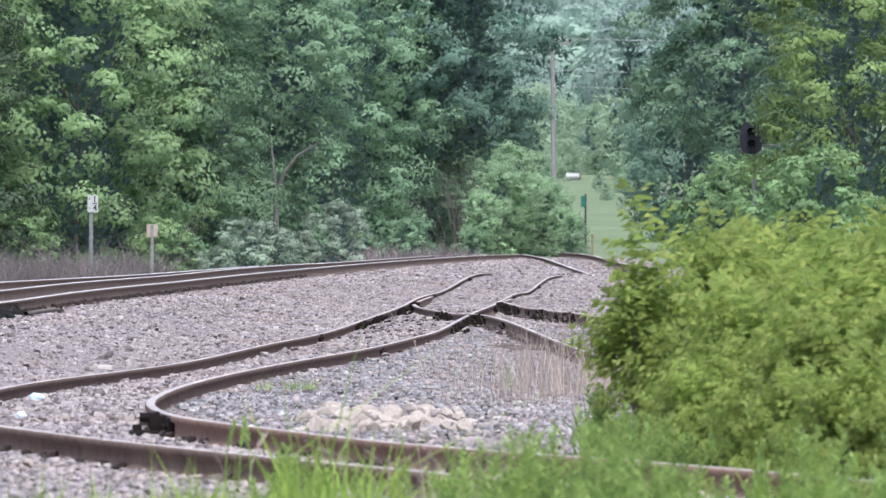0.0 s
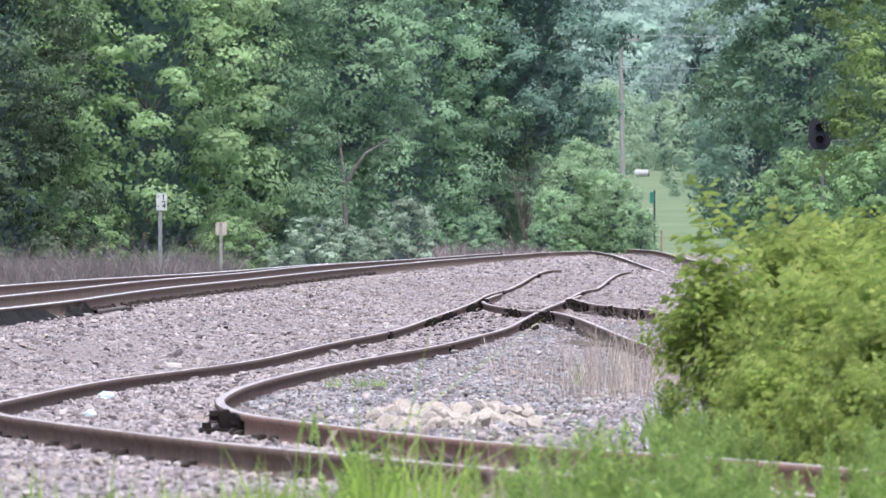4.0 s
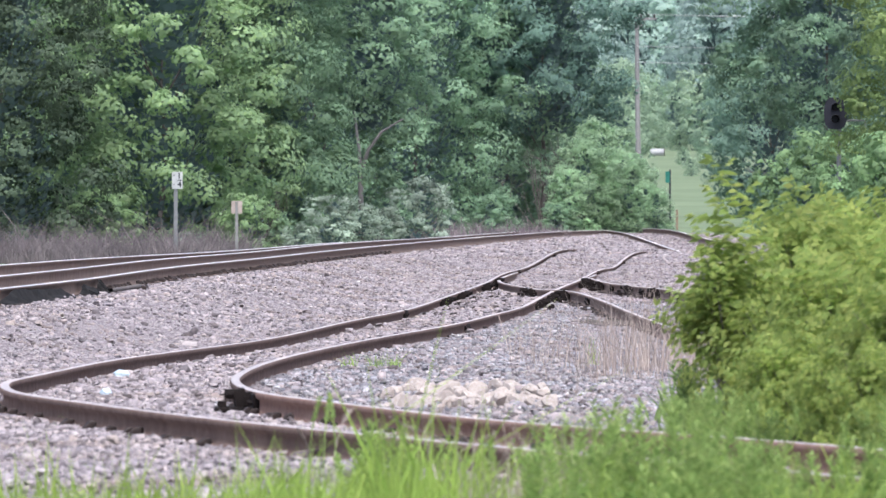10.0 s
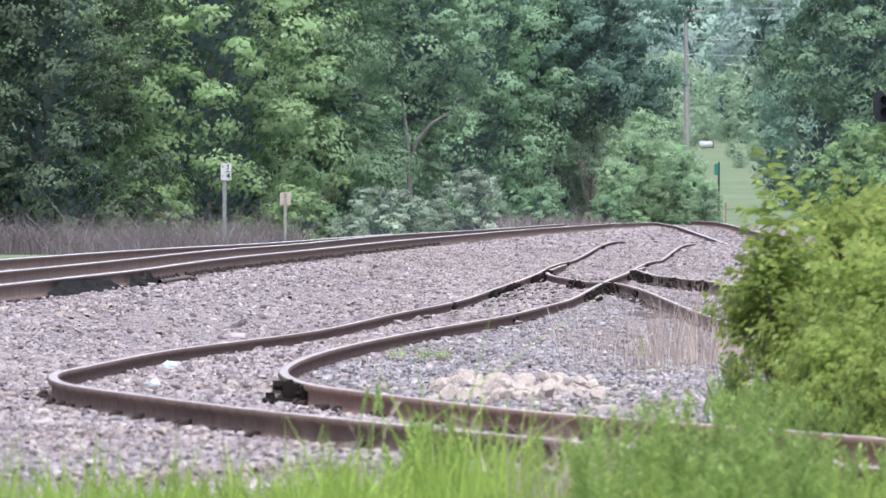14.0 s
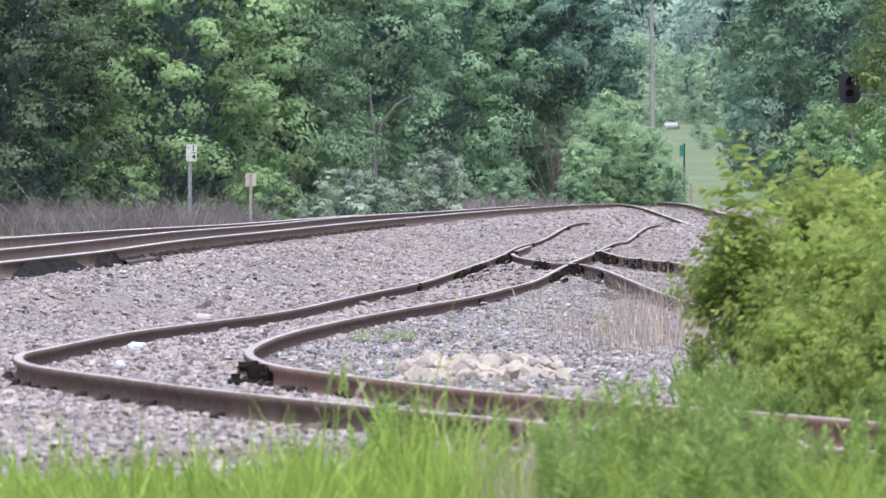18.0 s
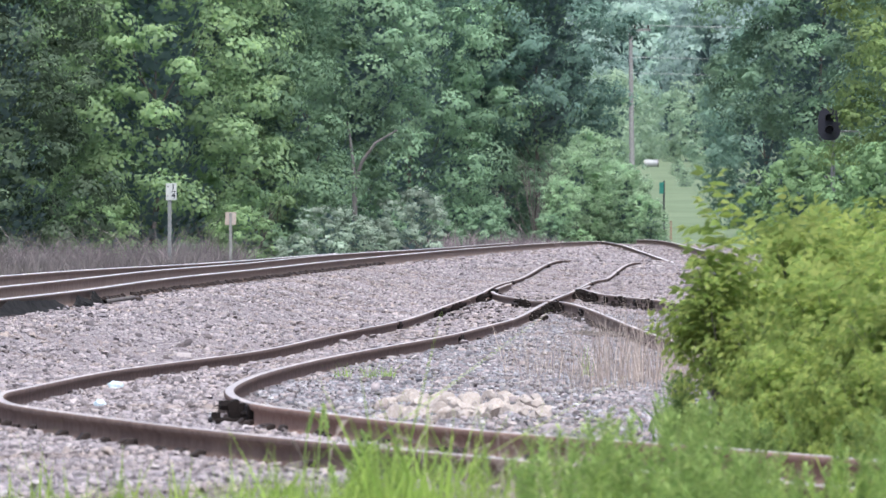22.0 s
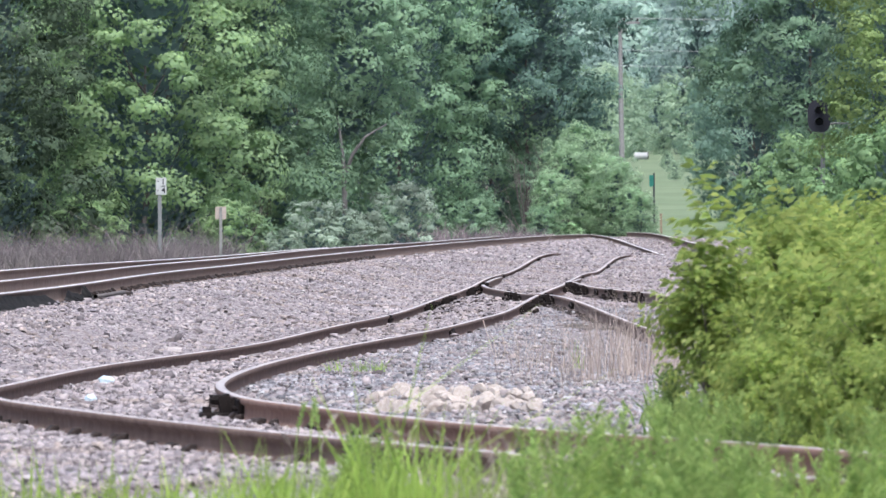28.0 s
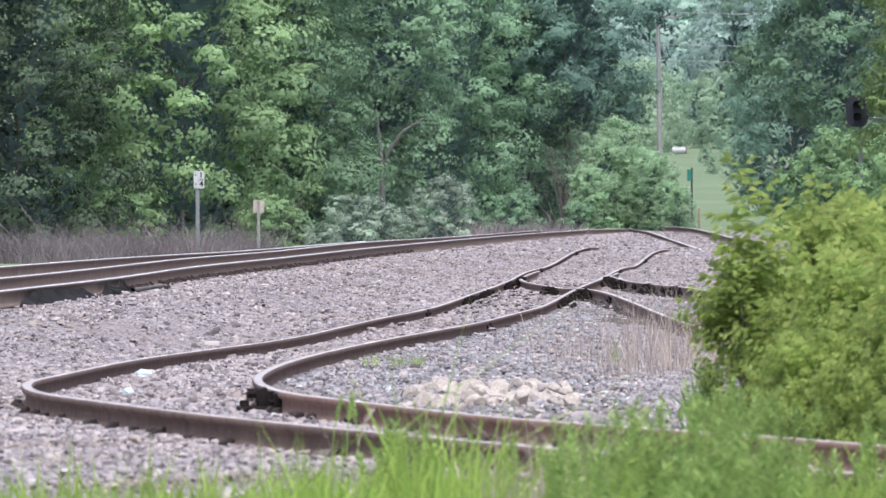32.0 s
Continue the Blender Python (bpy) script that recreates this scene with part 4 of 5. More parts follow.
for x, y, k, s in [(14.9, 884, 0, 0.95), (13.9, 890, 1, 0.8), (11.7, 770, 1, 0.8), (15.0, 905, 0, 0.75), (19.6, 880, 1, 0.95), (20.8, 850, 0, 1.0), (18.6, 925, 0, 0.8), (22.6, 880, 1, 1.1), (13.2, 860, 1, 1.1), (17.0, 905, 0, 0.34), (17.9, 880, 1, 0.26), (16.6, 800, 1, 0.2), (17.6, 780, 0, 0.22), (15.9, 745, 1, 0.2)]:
    plant_tree(T_SLOPE[k], x, y, g2.uniform(0, 360), s, "young light green tree on the meadow slope, colour paled as by haze", "meadow trees")


def dead_shrub(x, y, height, seed):
    """Bare grey twigs fanning from the ground."""
    g = np.random.default_rng(seed)
    pieces = []
    for k in range(15):
        w, out = g.uniform(0, 6.28), g.uniform(0.1, 0.5) * height
        e = np.array([math.cos(w) * out, math.sin(w) * out, height * g.uniform(0.55, 1.0)])
        m = e * 0.5 + g.normal(0, 0.1, 3)
        pieces.append(tube([(0, 0, -0.05), m, e], [0.026, 0.016, 0.006], 5))
        for j in range(5):
            s = m + (e - m) * g.uniform(0.1, 0.9)
            pieces.append(tube([s, s + g.normal(0, 0.22, 3) + (0, 0, 0.15), s + g.normal(0, 0.3, 3) + (0, 0, 0.4)], [0.014, 0.01, 0.004], 4))
    t = thing("dead_shrub", "leafless grey-brown dead shrub under the trees", "shrub", "dead shrubs", (x, y, float(ground(x, y))))
    part("brushwood", mesh("brushwood", *join(pieces), M_BARK), t)


for x, y, h, seed in [(4.1, 464, 3.6, 1), (5.0, 466, 3.0, 2), (-6.0, 394, 2.3, 5)]:
    dead_shrub(x, y, h, seed)
# ---------------------------------------------------------------- grass, stems and brush
def grass(name, n, xr, yr, hgt, mat, label, seed, width=0.0045, lean=0.28, tuft=0.0, category="grass"):
    """Bent tapering blades; tuft: spread of the clumps in which they stand (0: evenly)."""
    g = np.random.default_rng(seed)
    if tuft:
        k = max(3, n // 14)
        cx, cy, ch = g.uniform(*xr, k), g.uniform(*yr, k), g.lognormal(0, 0.3, k)
        i = g.integers(0, k, n)
        x, y, base = cx[i] + g.normal(0, tuft, n), cy[i] + g.normal(0, tuft * 3, n), ch[i]
    else:
        x, y, base = g.uniform(*xr, n), g.uniform(*yr, n), np.ones(n)
    z = ground(x, y) - 0.02
    h = hgt * base * g.lognormal(0, 0.25, n)
    a, ln = g.uniform(0, 6.28, n), g.normal(0, lean, n)
    w = width * g.uniform(0.7, 1.5, n)
    rows = []
    for f, ww in [(0, 1), (0.5, 0.85), (1, 0.08)]:
        ox, oy = np.cos(a) * ln * h * f * f, np.sin(a) * ln * h * f * f
        for sgn in (-1, 1):
            rows.append(np.stack([x + ox + np.cos(a * 3) * w * ww * sgn, y + oy + np.sin(a * 3) * w * ww * sgn, z + h * f], 1))
    V = np.stack(rows, 1)
    q = np.array([(0, 1, 3, 2), (2, 3, 5, 4)])
    Fc = (q[None] + 6 * np.arange(n)[:, None, None]).reshape(-1, 4)
    return tagged(new(name, mesh(name, V.reshape(-1, 3), Fc, mat)), label, category, kind="stuff")


grass("grass", 5200, (-2.4, -0.2), (41, 49), 0.14, L_GRASS, "bright green verge grass, uncut", 1, 0.005, 0.6, 0.06)
grass("grass", 1500, (-2.4, -0.2), (45.5, 47.6), 0.15, L_GRASS, "uncut bright green verge grass", 15, 0.005, 0.5, 0.06)
grass("grass", 350, (-2.4, -0.2), (46, 50.5), 0.18, L_GRASS, "scattered taller green grass tufts", 11, 0.005, 0.35, 0.03)
grass("grass", 5000, (-0.5, 2.4), (38, 45), 0.15, L_GRASS, "taller bright green verge grass", 2, 0.0055, 0.6, 0.06)
grass("grass", 1500, (0.45, 2.3), (43, 46), 0.17, L_GRASS, "knee-high green verge grass among the weeds", 12, 0.005, 0.5, 0.07)
grass("grass", 2200, (-0.72, 0.3), (42.5, 46.5), 0.2, L_GRASS, "knee-high bright green verge grass before the rails", 18, 0.0055, 0.5, 0.06)
grass("dry_grass", 260, (0.8, 1.1), (42, 46), 0.2, L_STRAW, "bleached dry grass in the green verge", 14, 0.0025, 0.5, 0.05)
grass("dry_grass", 700, (0.12, 0.6), (42, 47), 0.22, L_STRAW, "bleached dry grass in the green verge", 3, 0.0025, 0.4, 0.05)
grass("dry_stems", 170, (0.75, 1.4), (84, 102), 0.36, L_STRAW, "sparse bleached dry weed stems in the gravel", 16, 0.002, 0.5, 0.12, "dry stems")
grass("weed_mat", 1500, (1.3, 3.0), (59, 70), 0.13, L_SHADE_WEED, "low green weeds covering the ground beside the siding", 17, 0.008, 0.7, 0.06)
grass("dry_stems", 700, (1.25, 2.4), (84, 104), 0.45, L_STRAW, "bleached dry weed stems beside the siding", 4, 0.0024, 0.45, 0.1, "dry stems")
grass("dry_stems", 14, (0.3, 1.3), (86, 96), 0.6, L_BRUSH, "thin reddish dead stalks in the gravel", 5, 0.0016, 0.5, 0.0, "dry stems")
grass("brush", 11000, (-17, -6.0), (366, 380), 0.62, L_BRUSH, "grey-brown dry brush along the wood's foot", 6, 0.011, 0.9, 0.3, "brush")
grass("brush", 2600, (-6.5, 4.0), (385, 397), 0.4, L_BRUSH, "low grey-brown dry brush behind the main line", 7, 0.011, 0.9, 0.22, "brush")
grass("weed_tuft", 80, (-0.56, -0.34), (96, 100), 0.085, L_WEED, "small green weed tuft in the gravel", 8, 0.0035, 0.9, 0.04)
grass("weed_tuft", 26, (-0.77, -0.68), (95.5, 98), 0.1, L_WEED, "small green weed tuft in the gravel", 9, 0.0035, 0.7, 0.03)
grass("weed_tuft", 14, (1.26, 1.36), (101, 103), 0.22, L_WEED, "upright green weed tuft in the gravel", 10, 0.004, 0.35, 0.02)


# ---------------------------------------------------------------- leafy plants
def blades(P, D, N, length, slim):
    """Pointed leaf blades from points P along D, facing N."""
    D = D / (np.linalg.norm(D, axis=1)[:, None] + 1e-9)
    B = np.cross(N, D)
    B /= np.linalg.norm(B, axis=1)[:, None] + 1e-9
    U = np.cross(D, B)
    L = np.asarray(length)[:, None]
    w = L * slim * 0.5
    return np.stack([P, P + D * L * 0.42 + B * w + U * w * 0.3, P + D * L - U * L * 0.12, P + D * L * 0.42 - B * w + U * w * 0.3], 1)


def sprig(seed, length=0.44, nodes=7, leaflet=0.084):
    """A shoot along +z with opposite compound leaves: blade quads (n, 4, 3)."""
    g = np.random.default_rng(seed)
    P, D, N, L = [], [], [], []
    for k in range(nodes):
        f = (k + 1) / nodes
        base = np.array([0, 0, length * f])
        for s in (0, math.pi):
            w = k * 1.57 + s + g.normal(0, 0.25)
            out = np.array([math.cos(w), math.sin(w), g.uniform(0.1, 0.6) + 0.5 * f])
            out /= np.linalg.norm(out)
            tip = base + out * leaflet * (1.25 - 0.5 * f)
            side = np.cross(out, (0, 0, 1))
            side /= np.linalg.norm(side)
            up = np.cross(side, out)
            for at, turn in ((tip, 0), (tip, 0.95), (tip, -0.95), (base + (tip - base) * 0.45, 1.15), (base + (tip - base) * 0.45, -1.15)):
                d = out * math.cos(turn) + side * math.sin(turn) - up * g.uniform(0.05, 0.55)
                P.append(at)
                D.append(d)
                N.append(up + g.normal(0, 0.25, 3))
                L.append(leaflet * g.uniform(0.75, 1.25) * (1.15 - 0.45 * f))
    return blades(np.array(P), np.array(D), np.array(N), np.array(L), 0.52)


SPRIGS = [sprig(200 + i) for i in range(5)]


def turned(V, d, spin):
    """Blade quads turned so that +z runs along d."""
    q = Vector((0, 0, 1)).rotation_difference(Vector(d)).to_matrix() @ Matrix.Rotation(spin, 3, "Z")
    return V @ np.array(q).T


def bush_kind(seed, R, H, shoots, lift=0.25, low=-0.75):
    """A leafy bush: crooked stems from the ground and shoots over an uneven dome."""
    g = np.random.default_rng(seed)
    leaves, stems = [], []
    for i in range(shoots):
        w, e = g.uniform(0, 6.28), g.uniform(low, 1.0)
        c = math.sqrt(max(0.0, 1 - e * e)) if e > 0 else 1.0
        lump = 0.8 + 0.25 * math.sin(w * 3 + seed) * math.cos(e * 4 + seed)
        k = lump * (g.uniform(0.62, 0.92) if g.random() < 0.8 else g.uniform(0.25, 0.6))
        p = np.array([math.cos(w) * c * R * k, math.sin(w) * c * R * k, H * (0.42 + 0.48 * e * k)])
        d = np.array([math.cos(w) * c * 0.8, math.sin(w) * c * 0.8, lift + 0.75 * max(e, 0.0)]) + g.normal(0, 0.28, 3)
        d /= np.linalg.norm(d)
        s = g.uniform(0.5, 1.1) * (1.3 if e > 0.55 else 1.0)
        leaves.append(turned(SPRIGS[i % 5] * s, d, g.uniform(0, 6.28)) + p)
        if i % 4 == 0:
            root = np.array([g.normal(0, 0.12 * R), g.normal(0, 0.12 * R), -0.05])
            mid = root * 0.6 + p * 0.4 + np.array([0, 0, 0.15 * H])
            stems.append(tube([root, mid, p, p + d * 0.4 * s], [0.016, 0.011, 0.006, 0.002], 5))
    V = np.concatenate(leaves).reshape(-1, 3)
    S, Fs = join(stems)
    return mesh("stem", S, Fs, M_BARK), mesh("leaves", V, np.arange(len(V)).reshape(-1, 4), L_BUSH)


def plant(kind, x, y, turn, scale, name, label, category, group):
    t = thing(name, label, category, group)
    t.matrix_basis = pose(x, y, float(ground(x, y)) - 0.02, 0, 0, turn) @ Matrix.Scale(scale, 4)
    for d in kind:
        part(d.name.split(".")[0], d, t)
    return t


NEAR = 0.8
BUSH = [bush_kind(301, 0.78, 1.55, 230), bush_kind(302, 0.84, 1.8, 260), bush_kind(303, 0.62, 1.15, 150), bush_kind(304, 0.22, 1.32, 18, 0.9), bush_kind(305, 0.3, 1.5, 26, 0.45, 0.35)]
for x, y, k, turn, s in [(2.55, 79, 0, 0, 0.92), (2.85, 83, 1, 70, 0.87), (3.5, 81, 1, 190, 0.92), (2.75, 75.5, 2, 30, 0.95), (3.2, 75, 0, 120, 0.85),
                         (2.45, 73.5, 2, 200, 0.7), (2.95, 72.5, 2, 310, 0.85), (3.5, 73, 2, 80, 0.9), (2.4, 77, 2, 10, 0.6), (1.84, 77, 4, 40, 0.78), (2.05, 78, 4, 160, 0.84), (2.3, 76.5, 2, 100, 0.75), (2.25, 73, 2, 20, 0.55), (2.55, 70, 2, 140, 0.55), (2.95, 69, 2, 250, 0.6), (3.4, 69, 2, 90, 0.65), (4.1, 80, 1, 290, 1.0), (3.5, 88, 1, 10, 0.92), (3.9, 75, 0, 250, 0.9)]:
    plant(BUSH[k], x * NEAR, y * NEAR, turn, s * NEAR, "bush", "yellow-green leafy bush beside the siding", "bush", "bushes beside the siding")
sprout = plant(BUSH[3], 1.9 * NEAR, 77.0 * NEAR, 0, 1.04 * NEAR, "sapling", "thin upright yellow-green sapling in the bushes", "sapling", "bushes beside the siding")


def weed_kind(seed, H, n, leaf, slim=0.24, stems=3, mat=None):
    mat = mat or L_WEED
    g = np.random.default_rng(seed)
    P, D, N, L, tubes = [], [], [], [], []
    for s in range(stems):
        a, ln = g.uniform(0, 6.28), g.uniform(0.02, 0.16)
        top = np.array([math.cos(a) * ln, math.sin(a) * ln, H * g.uniform(0.75, 1.05)])
        root = np.array([g.normal(0, 0.03), g.normal(0, 0.03), -0.02])
        tubes.append(tube([root, root * 0.5 + top * 0.5 + (0, 0, 0.02), top], [0.005, 0.004, 0.002], 5))
        for k in range(n):
            f = 0.15 + 0.85 * (k + g.random()) / n
            p = root + (top - root) * f
            w = k * 2.4 + g.normal(0, 0.3)
            up = 0.25 + 0.9 * f * f
            d = np.array([math.cos(w), math.sin(w), up])
            P.append(p)
            D.append(d)
            N.append(np.array([-math.cos(w) * up, -math.sin(w) * up, 1.0]) + g.normal(0, 0.2, 3))
            L.append(leaf * g.uniform(0.7, 1.2) * (1.1 - 0.55 * f))
    V = blades(np.array(P), np.array(D), np.array(N), np.array(L), slim).reshape(-1, 3)
    return *[mesh("stem", *t, mat) for t in tubes], mesh("leaves", V, np.arange(len(V)).reshape(-1, 4), mat)


WEED = [weed_kind(401, 0.55, 46, 0.10, 0.3, 4), weed_kind(402, 0.65, 54, 0.105, 0.3, 4), weed_kind(403, 0.46, 40, 0.09, 0.42, 5), weed_kind(404, 0.5, 42, 0.105, 0.36, 5)]
# Coarser weeds in the darkened leaf colour, for the shaded ground.
SHADE_WEED = [weed_kind(411, 0.55, 34, 0.13, 0.42, 6, L_SHADE_WEED), weed_kind(412, 0.65, 38, 0.14, 0.4, 6, L_SHADE_WEED), weed_kind(413, 0.42, 30, 0.12, 0.5, 7, L_SHADE_WEED)]
gw = np.random.default_rng(77)
weeds = []
for i in range(118):
    y = gw.uniform(40.5, 46.5)
    x = 0.36 + 1.85 * gw.random() ** 1.2
    if x > float(np.interp(y, [40, 47, 54], [2.9, 1.5, 0.1])):
        continue
    k = gw.uniform(0.5, 1.0) * float(np.interp(x / y * 44, [0.36, 0.6, 1.0, 1.2, 2.0], [0.8, 0.95, 1.02, 0.9, 0.8]))
    weeds.append(plant(WEED[i % 4], x, y, gw.uniform(0, 360), k, "weed", "leafy bright green roadside weed", "weed", "weeds of the verge"))
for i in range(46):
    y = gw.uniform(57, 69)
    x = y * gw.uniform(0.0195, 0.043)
    weeds.append(plant((SHADE_WEED + WEED)[i % 7], x, y, gw.uniform(0, 360), gw.uniform(0.3, 0.68), "weed", "green broad-leaved weed between the rails and the bushes", "weed", "weeds beside the siding"))
for i in range(12):
    y = gw.uniform(54.5, 58.5)
    weeds.append(plant(WEED[i % 4], y * gw.uniform(0.019, 0.032), y, gw.uniform(0, 360), gw.uniform(0.4, 0.7), "weed", "leafy bright green weed at the foot of the bushes", "weed", "weeds beside the siding"))
for x, y, k, s in [(-0.3, 50, 3, 0.7), (-0.22, 50.5, 2, 0.7), (-0.37, 49.5, 2, 0.6), (-0.27, 49.2, 3, 0.6), (-0.18, 49.6, 2, 0.55), (-0.1, 49, 3, 0.55), (0.09, 48.5, 2, 0.62), (0.22, 48, 3, 0.62), (-0.66, 46.5, 0, 0.26), (-0.8, 44, 1, 0.34),
                   (1.75, 50.5, 0, 0.6), (2.05, 51, 2, 0.7), (2.4, 52, 1, 0.6), (1.6, 62, 0, 0.6), (2.3, 61, 2, 0.7)]:
    weeds.append(plant(WEED[k], x, y, gw.uniform(0, 360), s, "weed", "leafy bright green roadside weed", "weed", "weeds of the verge"))


def stalk_kind(seed, H, mat, head, bend):
    g = np.random.default_rng(seed)
    a = g.uniform(0, 6.28)
    path = [np.array([math.cos(a) * bend * H * f ** 3, math.sin(a) * bend * H * f ** 3, H * f * (1 - 0.2 * bend * f * f)]) for f in np.linspace(0, 1, 7)]
    S = tube(path, [0.003] * 6 + [0.0015], 5)
    tip = path[-1]
    d = path[-1] - path[-2]
    d /= np.linalg.norm(d)
    n = 26
    f = np.linspace(0, 1, n)
    P = tip - d * head * f[:, None]
    w = np.arange(n) * 2.4
    D = d[None] * 1.6 + np.stack([np.cos(w), np.sin(w), 0 * w], 1)
    V = blades(P, D, np.stack([np.sin(w), -np.cos(w), 0.3 + 0 * w], 1), 0.022 + 0 * w, 0.5).reshape(-1, 3)
    return mesh("stalk", *S, mat), mesh("seed_head", V, np.arange(len(V)).reshape(-1, 4), mat)


STALK = [stalk_kind(501, 0.46, L_WEED, 0.1, 0.1), stalk_kind(502, 0.42, L_STRAW, 0.09, 0.5), stalk_kind(503, 0.36, L_STRAW, 0.08, 0.8)]
for x, y, k, turn, s in [(-0.54, 50, 0, 0, 1.0), (-0.48, 50.3, 0, 60, 0.95), (-0.44, 50, 1, 20, 1.05), (-0.42, 49.8, 0, 130, 1.05), (-0.51, 49.6, 1, 200, 0.9),
                         (-0.09, 50.5, 1, 0, 1.05), (-0.02, 50.5, 2, 90, 1.1), (0.13, 50.2, 2, 10, 1.0), (0.19, 50, 1, 170, 0.8), (0.04, 50, 2, 250, 0.9)]:
    plant(STALK[k], x, y, turn, s, "grass_stalk", "tall grass stalk with a seed head", "grass stalk", "grass stalks")


# ---------------------------------------------------------------- rocks and litter
def rock_mesh(seed, mat, faces=13):
    g = np.random.default_rng(seed)
    bm = bmesh.new()
    bmesh.ops.create_icosphere(bm, subdivisions=2, radius=0.5)
    cuts = g.normal(0, 1, (faces, 3))
    cuts /= np.linalg.norm(cuts, axis=1)[:, None]
    lim = g.uniform(0.2, 0.4, faces)
    for v in bm.verts:
        for c, l in zip(cuts, lim):
            k = v.co.dot(Vector(c))
            if k > l:
                v.co -= Vector(c) * (k - l)
        v.co += Vector(g.normal(0, 0.012, 3))
    return bm_mesh("rock", bm, mat)


ROCKS = [rock_mesh(600 + i, M_CREAM) for i in range(6)]
gr = np.random.default_rng(9)
for i in range(190):
    x, y, s = gr.uniform(-0.33, 0.74), 74.5 + 9 * gr.random() ** 1.4, 0.035 + 0.16 * gr.random() ** 2.4
    ob = tagged(new("rock", ROCKS[i % 6]), "cream-coloured limestone rock on the gravel", "rock", "limestone rocks")
    ob.matrix_basis = pose(x, y, float(ground(x, y)) + s * 0.16, gr.uniform(-25, 25), gr.uniform(-25, 25), gr.uniform(0, 360)) @ Matrix.Diagonal((s * gr.uniform(0.9, 1.35), s, s * gr.uniform(0.65, 1.1), 1))


def litter(x, y, w, h, name, label, seed):
    g = np.random.default_rng(seed)
    bm = bmesh.new()
    bmesh.ops.create_uvsphere(bm, u_segments=12, v_segments=8, radius=0.5)
    for v in bm.verts:
        v.co = Vector((v.co.x * w * (1 + g.normal(0, 0.1)), v.co.y * h * (1 + g.normal(0, 0.12)), v.co.z * h * (1 + g.normal(0, 0.12))))
    ob = tagged(new(name, bm_mesh(name, bm, M_PLASTIC)), label, "litter", "litter")
    ob.location = (x, y, float(ground(x, y)) + h * 0.45)


litter(-2.46, 93.0, 0.12, 0.075, "plastic_bottle", "crumpled pale blue plastic bottle on the ballast", 1)
litter(-2.25, 81.0, 0.085, 0.06, "plastic_cup", "crushed white plastic cup on the ballast", 2)


# ---------------------------------------------------------------- signs, signal, pole
def glyph(text, size, mat, parent, at):
    cu = bpy.data.curves.new("digit", "FONT")
    cu.body, cu.size, cu.extrude, cu.align_x, cu.align_y = text, size, 0.002, "CENTER", "CENTER"
    cu.offset = 0.006
    ob = bpy.data.objects.new("digit", cu)
    me = bpy.data.meshes.new_from_object(ob)
    bpy.data.objects.remove(ob)
    me.materials.append(mat)
    d = part("digit", me, parent, "black painted digit")
    d.matrix_basis = pose(*at, 90, 0, 0)


def box_part(name, size, at, mat, parent, label="", bevel=0.004, turn=0):
    ob = part(name, bm_mesh(name, box_bm(*size, bevel), mat), parent, label)
    ob.matrix_basis = pose(*at, 0, 0, turn)
    return ob


def post_sign(x, y, top, w, h, label, front, board_mat, post_w):
    z = float(ground(x, y)) - 0.3
    t = thing("trackside_sign", label, "sign", "trackside signs", (x, y, z))
    box_part("post", (post_w, post_w * 0.7, top - z - (0.0 if front else 0.02)), (-0.05 if front else 0.0, 0.06 if front else -0.03, 0), M_POST if front else M_WOOD, t)
    return t, box_part("board", (w, 0.02, h), (0, 0.0, top - z - h), board_mat, t)


t, b = post_sign(-8.06, 370, 3.13, 0.33, 0.53, "white quarter-mile sign on a grey post", True, M_BOARD, 0.12)
glyph("1", 0.24, M_BLACK, b, (0.06, -0.014, 0.40))
box_part("bar", (0.12, 0.006, 0.03), (0.07, -0.012, 0.255), M_BLACK, b, "black fraction bar", 0)
glyph("4", 0.24, M_BLACK, b, (0.07, -0.014, 0.135))
for z in (0.12, 0.4):
    box_part("bar", (0.03, 0.006, 0.04), (-0.1, -0.012, z), M_BLACK, b, "small dark mark", 0)
post_sign(-6.2, 369, 2.22, 0.34, 0.39, "tan back of a small sign on a brown post", False, M_TAN, 0.09)

gs = thing("trackside_sign", "small green sign on a thin dark post", "sign", "trackside signs", (9.34, 480, float(ground(9.34, 480)) - 0.1))
gz = float(ground(9.34, 480)) - 0.1
box_part("post", (0.07, 0.06, 3.75 - gz), (0.06, 0, 0), M_BLACK, gs)
box_part("board", (0.17, 0.02, 0.46), (-0.04, -0.045, 3.72 - gz - 0.5), M_GREEN, gs)
st = thing("marker_stake", "short weathered tan marker stake by the line", "stake", "", (9.6, 476, float(ground(9.6, 476))))
box_part("stake", (0.09, 0.05, 1.0), (0, 0, 0), M_ORANGE, st)

# the signal: black target board with a hooded lamp on a grey mast
sx, sy, sz = 12.52, 374, 4.97
mast_base = float(ground(sx, sy))
sig = thing("railway_signal", "black railway signal head on a grey mast among leaves", "railway signal", "", (sx, sy, mast_base))
V, Fc = tube([(0.12, 0.3, -0.1), (0.12, 0.3, 2.0), (0.12, 0.3, sz - mast_base - 0.2)], [0.08, 0.075, 0.07], 10)
part("mast", mesh("mast", V, Fc, M_POST), sig)
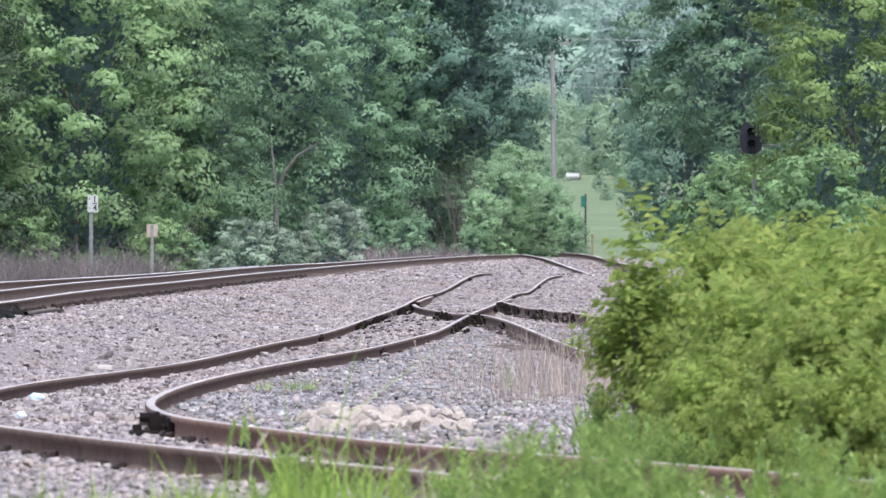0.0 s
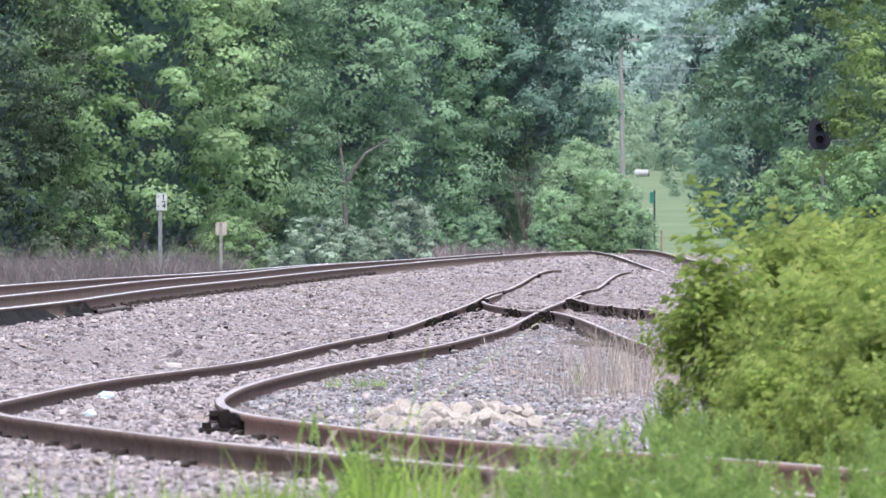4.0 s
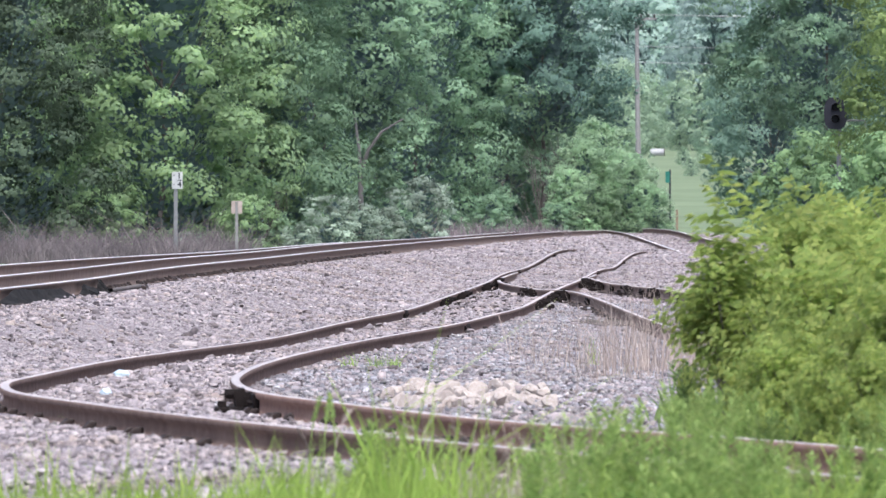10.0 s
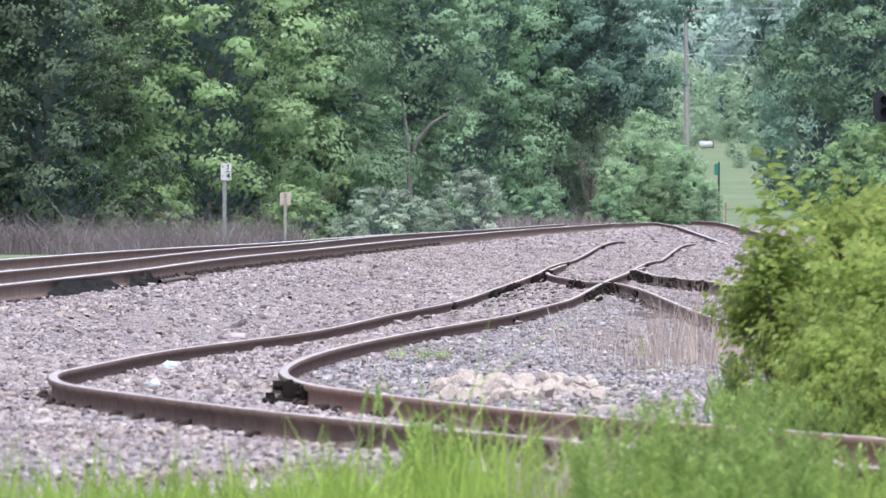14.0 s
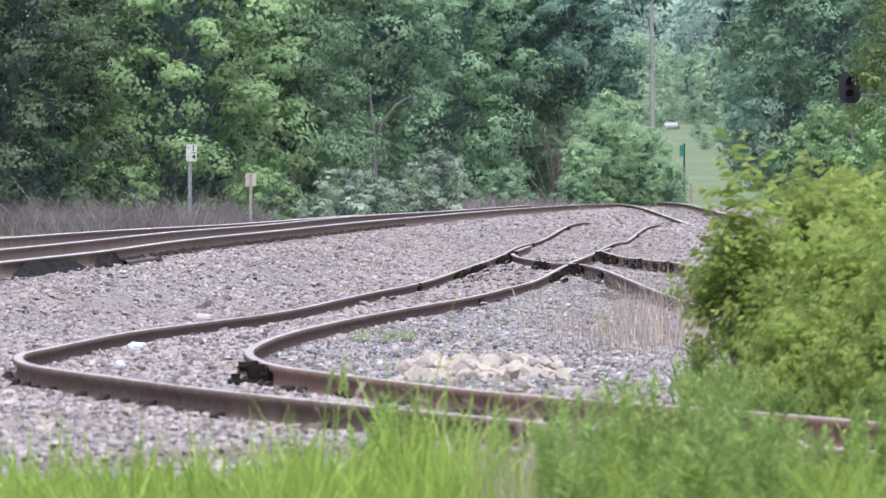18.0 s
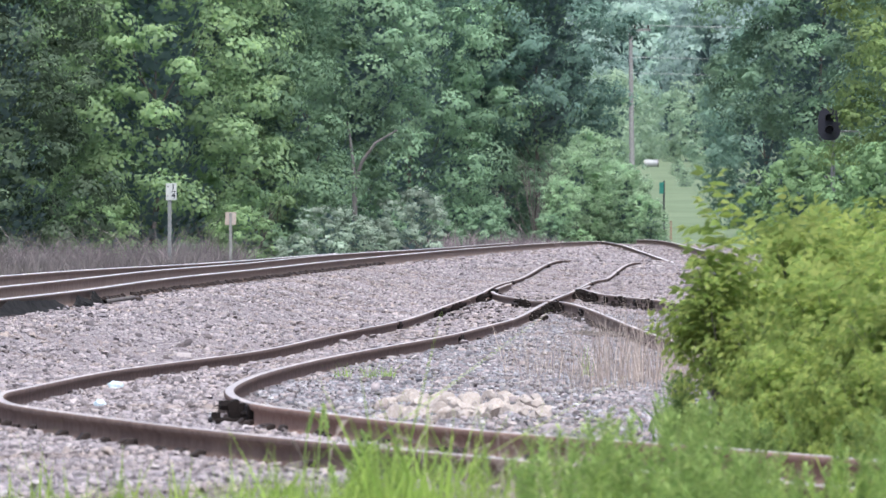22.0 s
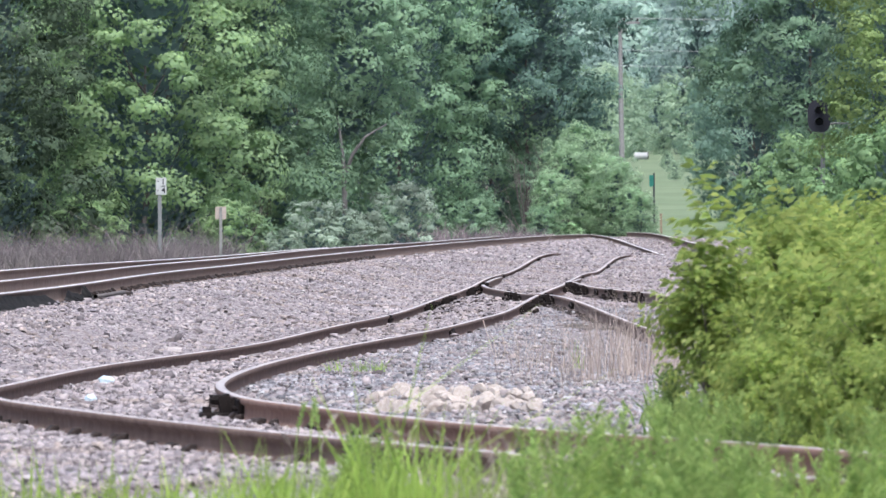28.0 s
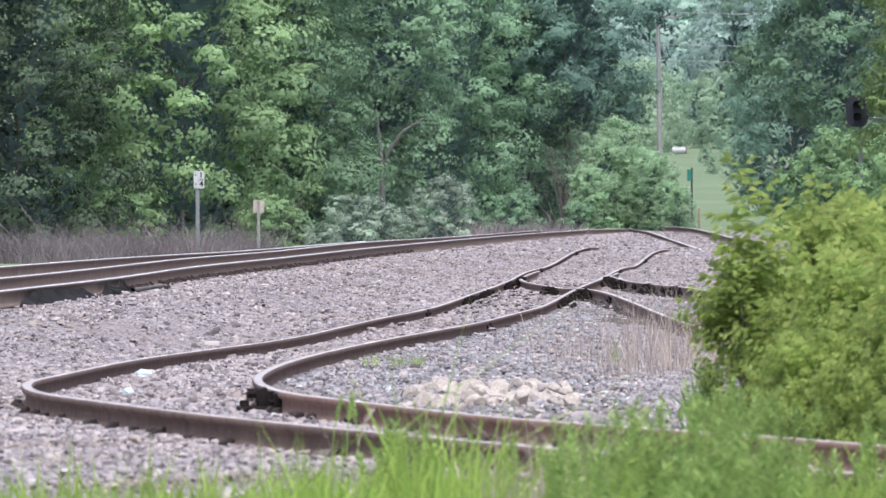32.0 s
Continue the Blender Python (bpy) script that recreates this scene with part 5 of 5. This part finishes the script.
# the board: a rounded plate, three centimetres thick
rim = [(math.copysign(0.36 * abs(math.cos(w)) ** 0.55, math.cos(w)), math.copysign(0.5 * abs(math.sin(w)) ** 0.75, math.sin(w))) for w in np.linspace(0.05, 2 * math.pi + 0.05, 40, endpoint=False)]
V = [(0, -0.03, 0)] + [(x, -0.03, z) for x, z in rim] + [(x, 0.0, z) for x, z in rim] + [(0, 0.0, 0)]
bm = bmesh.new()
vs = [bm.verts.new(c) for c in V]
for k in range(40):
    n = (k + 1) % 40
    bm.faces.new((vs[0], vs[1 + k], vs[1 + n]))
    bm.faces.new((vs[81], vs[41 + n], vs[41 + k]))
    bm.faces.new((vs[1 + k], vs[41 + k], vs[41 + n], vs[1 + n]))
part("target_board", bm_mesh("target_board", bm, M_TARGET), sig).location = (0, 0, sz - mast_base)
for dz in (0.2, -0.17):
    # a hood: three quarters of a thin sleeve, open below
    arc = np.linspace(math.radians(-35), math.radians(215), 15)
    V, Fc = [], []
    for k, w in enumerate(arc):
        c, s = math.cos(w), math.sin(w)
        reach = -0.3 - 0.08 * s
        V += [(0.14 * c, -0.034, 0.14 * s), (0.14 * c, reach, 0.14 * s), (0.128 * c, reach, 0.128 * s), (0.128 * c, -0.03, 0.128 * s)]
        if k:
            a, e = 4 * (k - 1), 4 * k
            Fc += [(a, a + 1, e + 1, e), (a + 1, a + 2, e + 2, e + 1), (a + 2, a + 3, e + 3, e + 2)]
    part("hood", mesh("hood", np.array(V), np.array(Fc), M_HOOD), sig).location = (0, 0, sz - mast_base + dz)
    V, Fc = tube([(0, -0.055, 0), (0, -0.035, 0)], [0.1, 0.115], 16)
    part("lens", mesh("lens", V, Fc, M_LENS), sig, "dark unlit lens").location = (0, 0, sz - mast_base + dz)
box_part("case", (0.34, 0.25, 0.6), (0.0, 0.14, sz - mast_base - 0.3), M_BLACK, sig)
V, Fc = tube([(0.12, 0.3, sz - mast_base - 0.25), (0.5, 0.3, sz - mast_base - 0.22), (0.95, 0.3, sz - mast_base - 0.22), (0.95, 0.3, sz - mast_base - 0.6)], [0.03] * 4, 8)
part("bracket", mesh("bracket", V, Fc, M_POST), sig)

# power pole and wires across the far meadow
px, py = 12.6, 750
pz = float(ground(px, py))
pole = thing("power_pole", "grey wooden power pole with a crossarm on the far meadow", "power pole", "", (px, py, pz))
V, Fc = tube([(0.1, 0, -0.2), (0.05, 0, 4), (0, 0, 14.9 - pz)], [0.19, 0.16, 0.125], 10)
part("shaft", mesh("shaft", V, Fc, M_WOOD), pole)
box_part("crossarm", (1.5, 0.12, 0.14), (0.5, -0.16, 14.55 - pz), M_WOOD, pole)
V, Fc = tube([(0.05, -0.18, 13.85 - pz), (0.6, -0.18, 14.58 - pz)], [0.04, 0.04], 6)
part("brace", mesh("brace", V, Fc, M_BOARD), pole)
for k in range(4):
    V, Fc = tube([(-0.15 + 0.42 * k, -0.16, 14.69 - pz), (-0.15 + 0.42 * k, -0.16, 14.8 - pz), (-0.15 + 0.42 * k, -0.16, 14.9 - pz)], [0.03, 0.075, 0.05], 8)
    part("insulator", mesh("insulator", V, Fc, M_IRON), pole)
for k, (dx, z, dz) in enumerate([(-0.15, 14.9, 0.3), (0.27, 14.9, 0.4), (0.69, 14.9, 0.24), (1.1, 14.9, 0.18), (0.0, 12.9, 0.2), (0.0, 11.9, 0.1)]):
    w = thing("power_wire", "thin pale power wire slung over the meadow", "wire", "power wires")
    ends = np.linspace(0, 1, 12)
    pts = [np.array([px + dx + 45 * f, py - 0.16 + 14 * f, z + dz * f - 1.2 * f * (1 - f)]) for f in ends]
    V, Fc = tube(pts, [0.016] * 12, 5)
    part("strand", mesh("strand", V, Fc, M_WIRE), w)

# a length of pale pipe lying on the meadow
pipe = thing("pipe", "short pale metal culvert pipe lying on the meadow", "pipe", "", (15.75, 850, float(ground(15.75, 850)) - 0.08))
V, Fc = tube([(-0.5, 0, 0.3), (0.0, 0, 0.3), (0.5, 0, 0.3)], [0.3, 0.3, 0.3], 16)
part("barrel", mesh("barrel", V, Fc, M_PIPE), pipe)
V, Fc = tube([(0.46, 0, 0.3), (0.52, 0, 0.3)], [0.315, 0.315], 16)
part("rim", mesh("rim", V, Fc, M_IRON), pipe)


# ---------------------------------------------------------------- the nearest stones, each by itself
STONES = [rock_mesh(700 + i, M_STONE) for i in range(8)]
for me in STONES:
    me.materials[0] = M_LOOSE
gq = np.random.default_rng(31)
for i in range(300):
    y = gq.uniform(51, 72)
    x = float(siding(y)) - HALF - gq.uniform(0.12, 1.5)
    k = gq.uniform(0.02, 0.043)
    ob = part("stone", STONES[i % 8], land)
    ob.matrix_basis = pose(x, y, float(ground(x, y)) + k * 0.2, gq.uniform(0, 360), gq.uniform(0, 360), gq.uniform(0, 360)) @ Matrix.Diagonal((k * 1.3, k, k * 0.8, 1))


# ---------------------------------------------------------------- what the breeze moves
def sway(ob, amount, phase):
    m = ob.matrix_basis.copy()
    loc, rot, sc = m.decompose()
    base = Matrix.Translation(loc) @ rot.to_matrix().to_4x4()
    rows = []
    for k in range(33):
        a = amount * (math.sin(k * 1.9 + phase) + 0.6 * math.sin(k * 0.83 + 2 * phase))
        b = amount * 0.6 * math.sin(k * 1.37 + 3 * phase)
        rows.append((float(k), Matrix.Translation(loc) @ pose(0, 0, 0, b, a, 0) @ rot.to_matrix().to_4x4()))
    walk(ob, rows)


def motions():
    sway(sprout, 0.35, 0.4)
    for i, w in enumerate(weeds[::4]):
        sway(w, 0.5, i * 1.7)


motions()
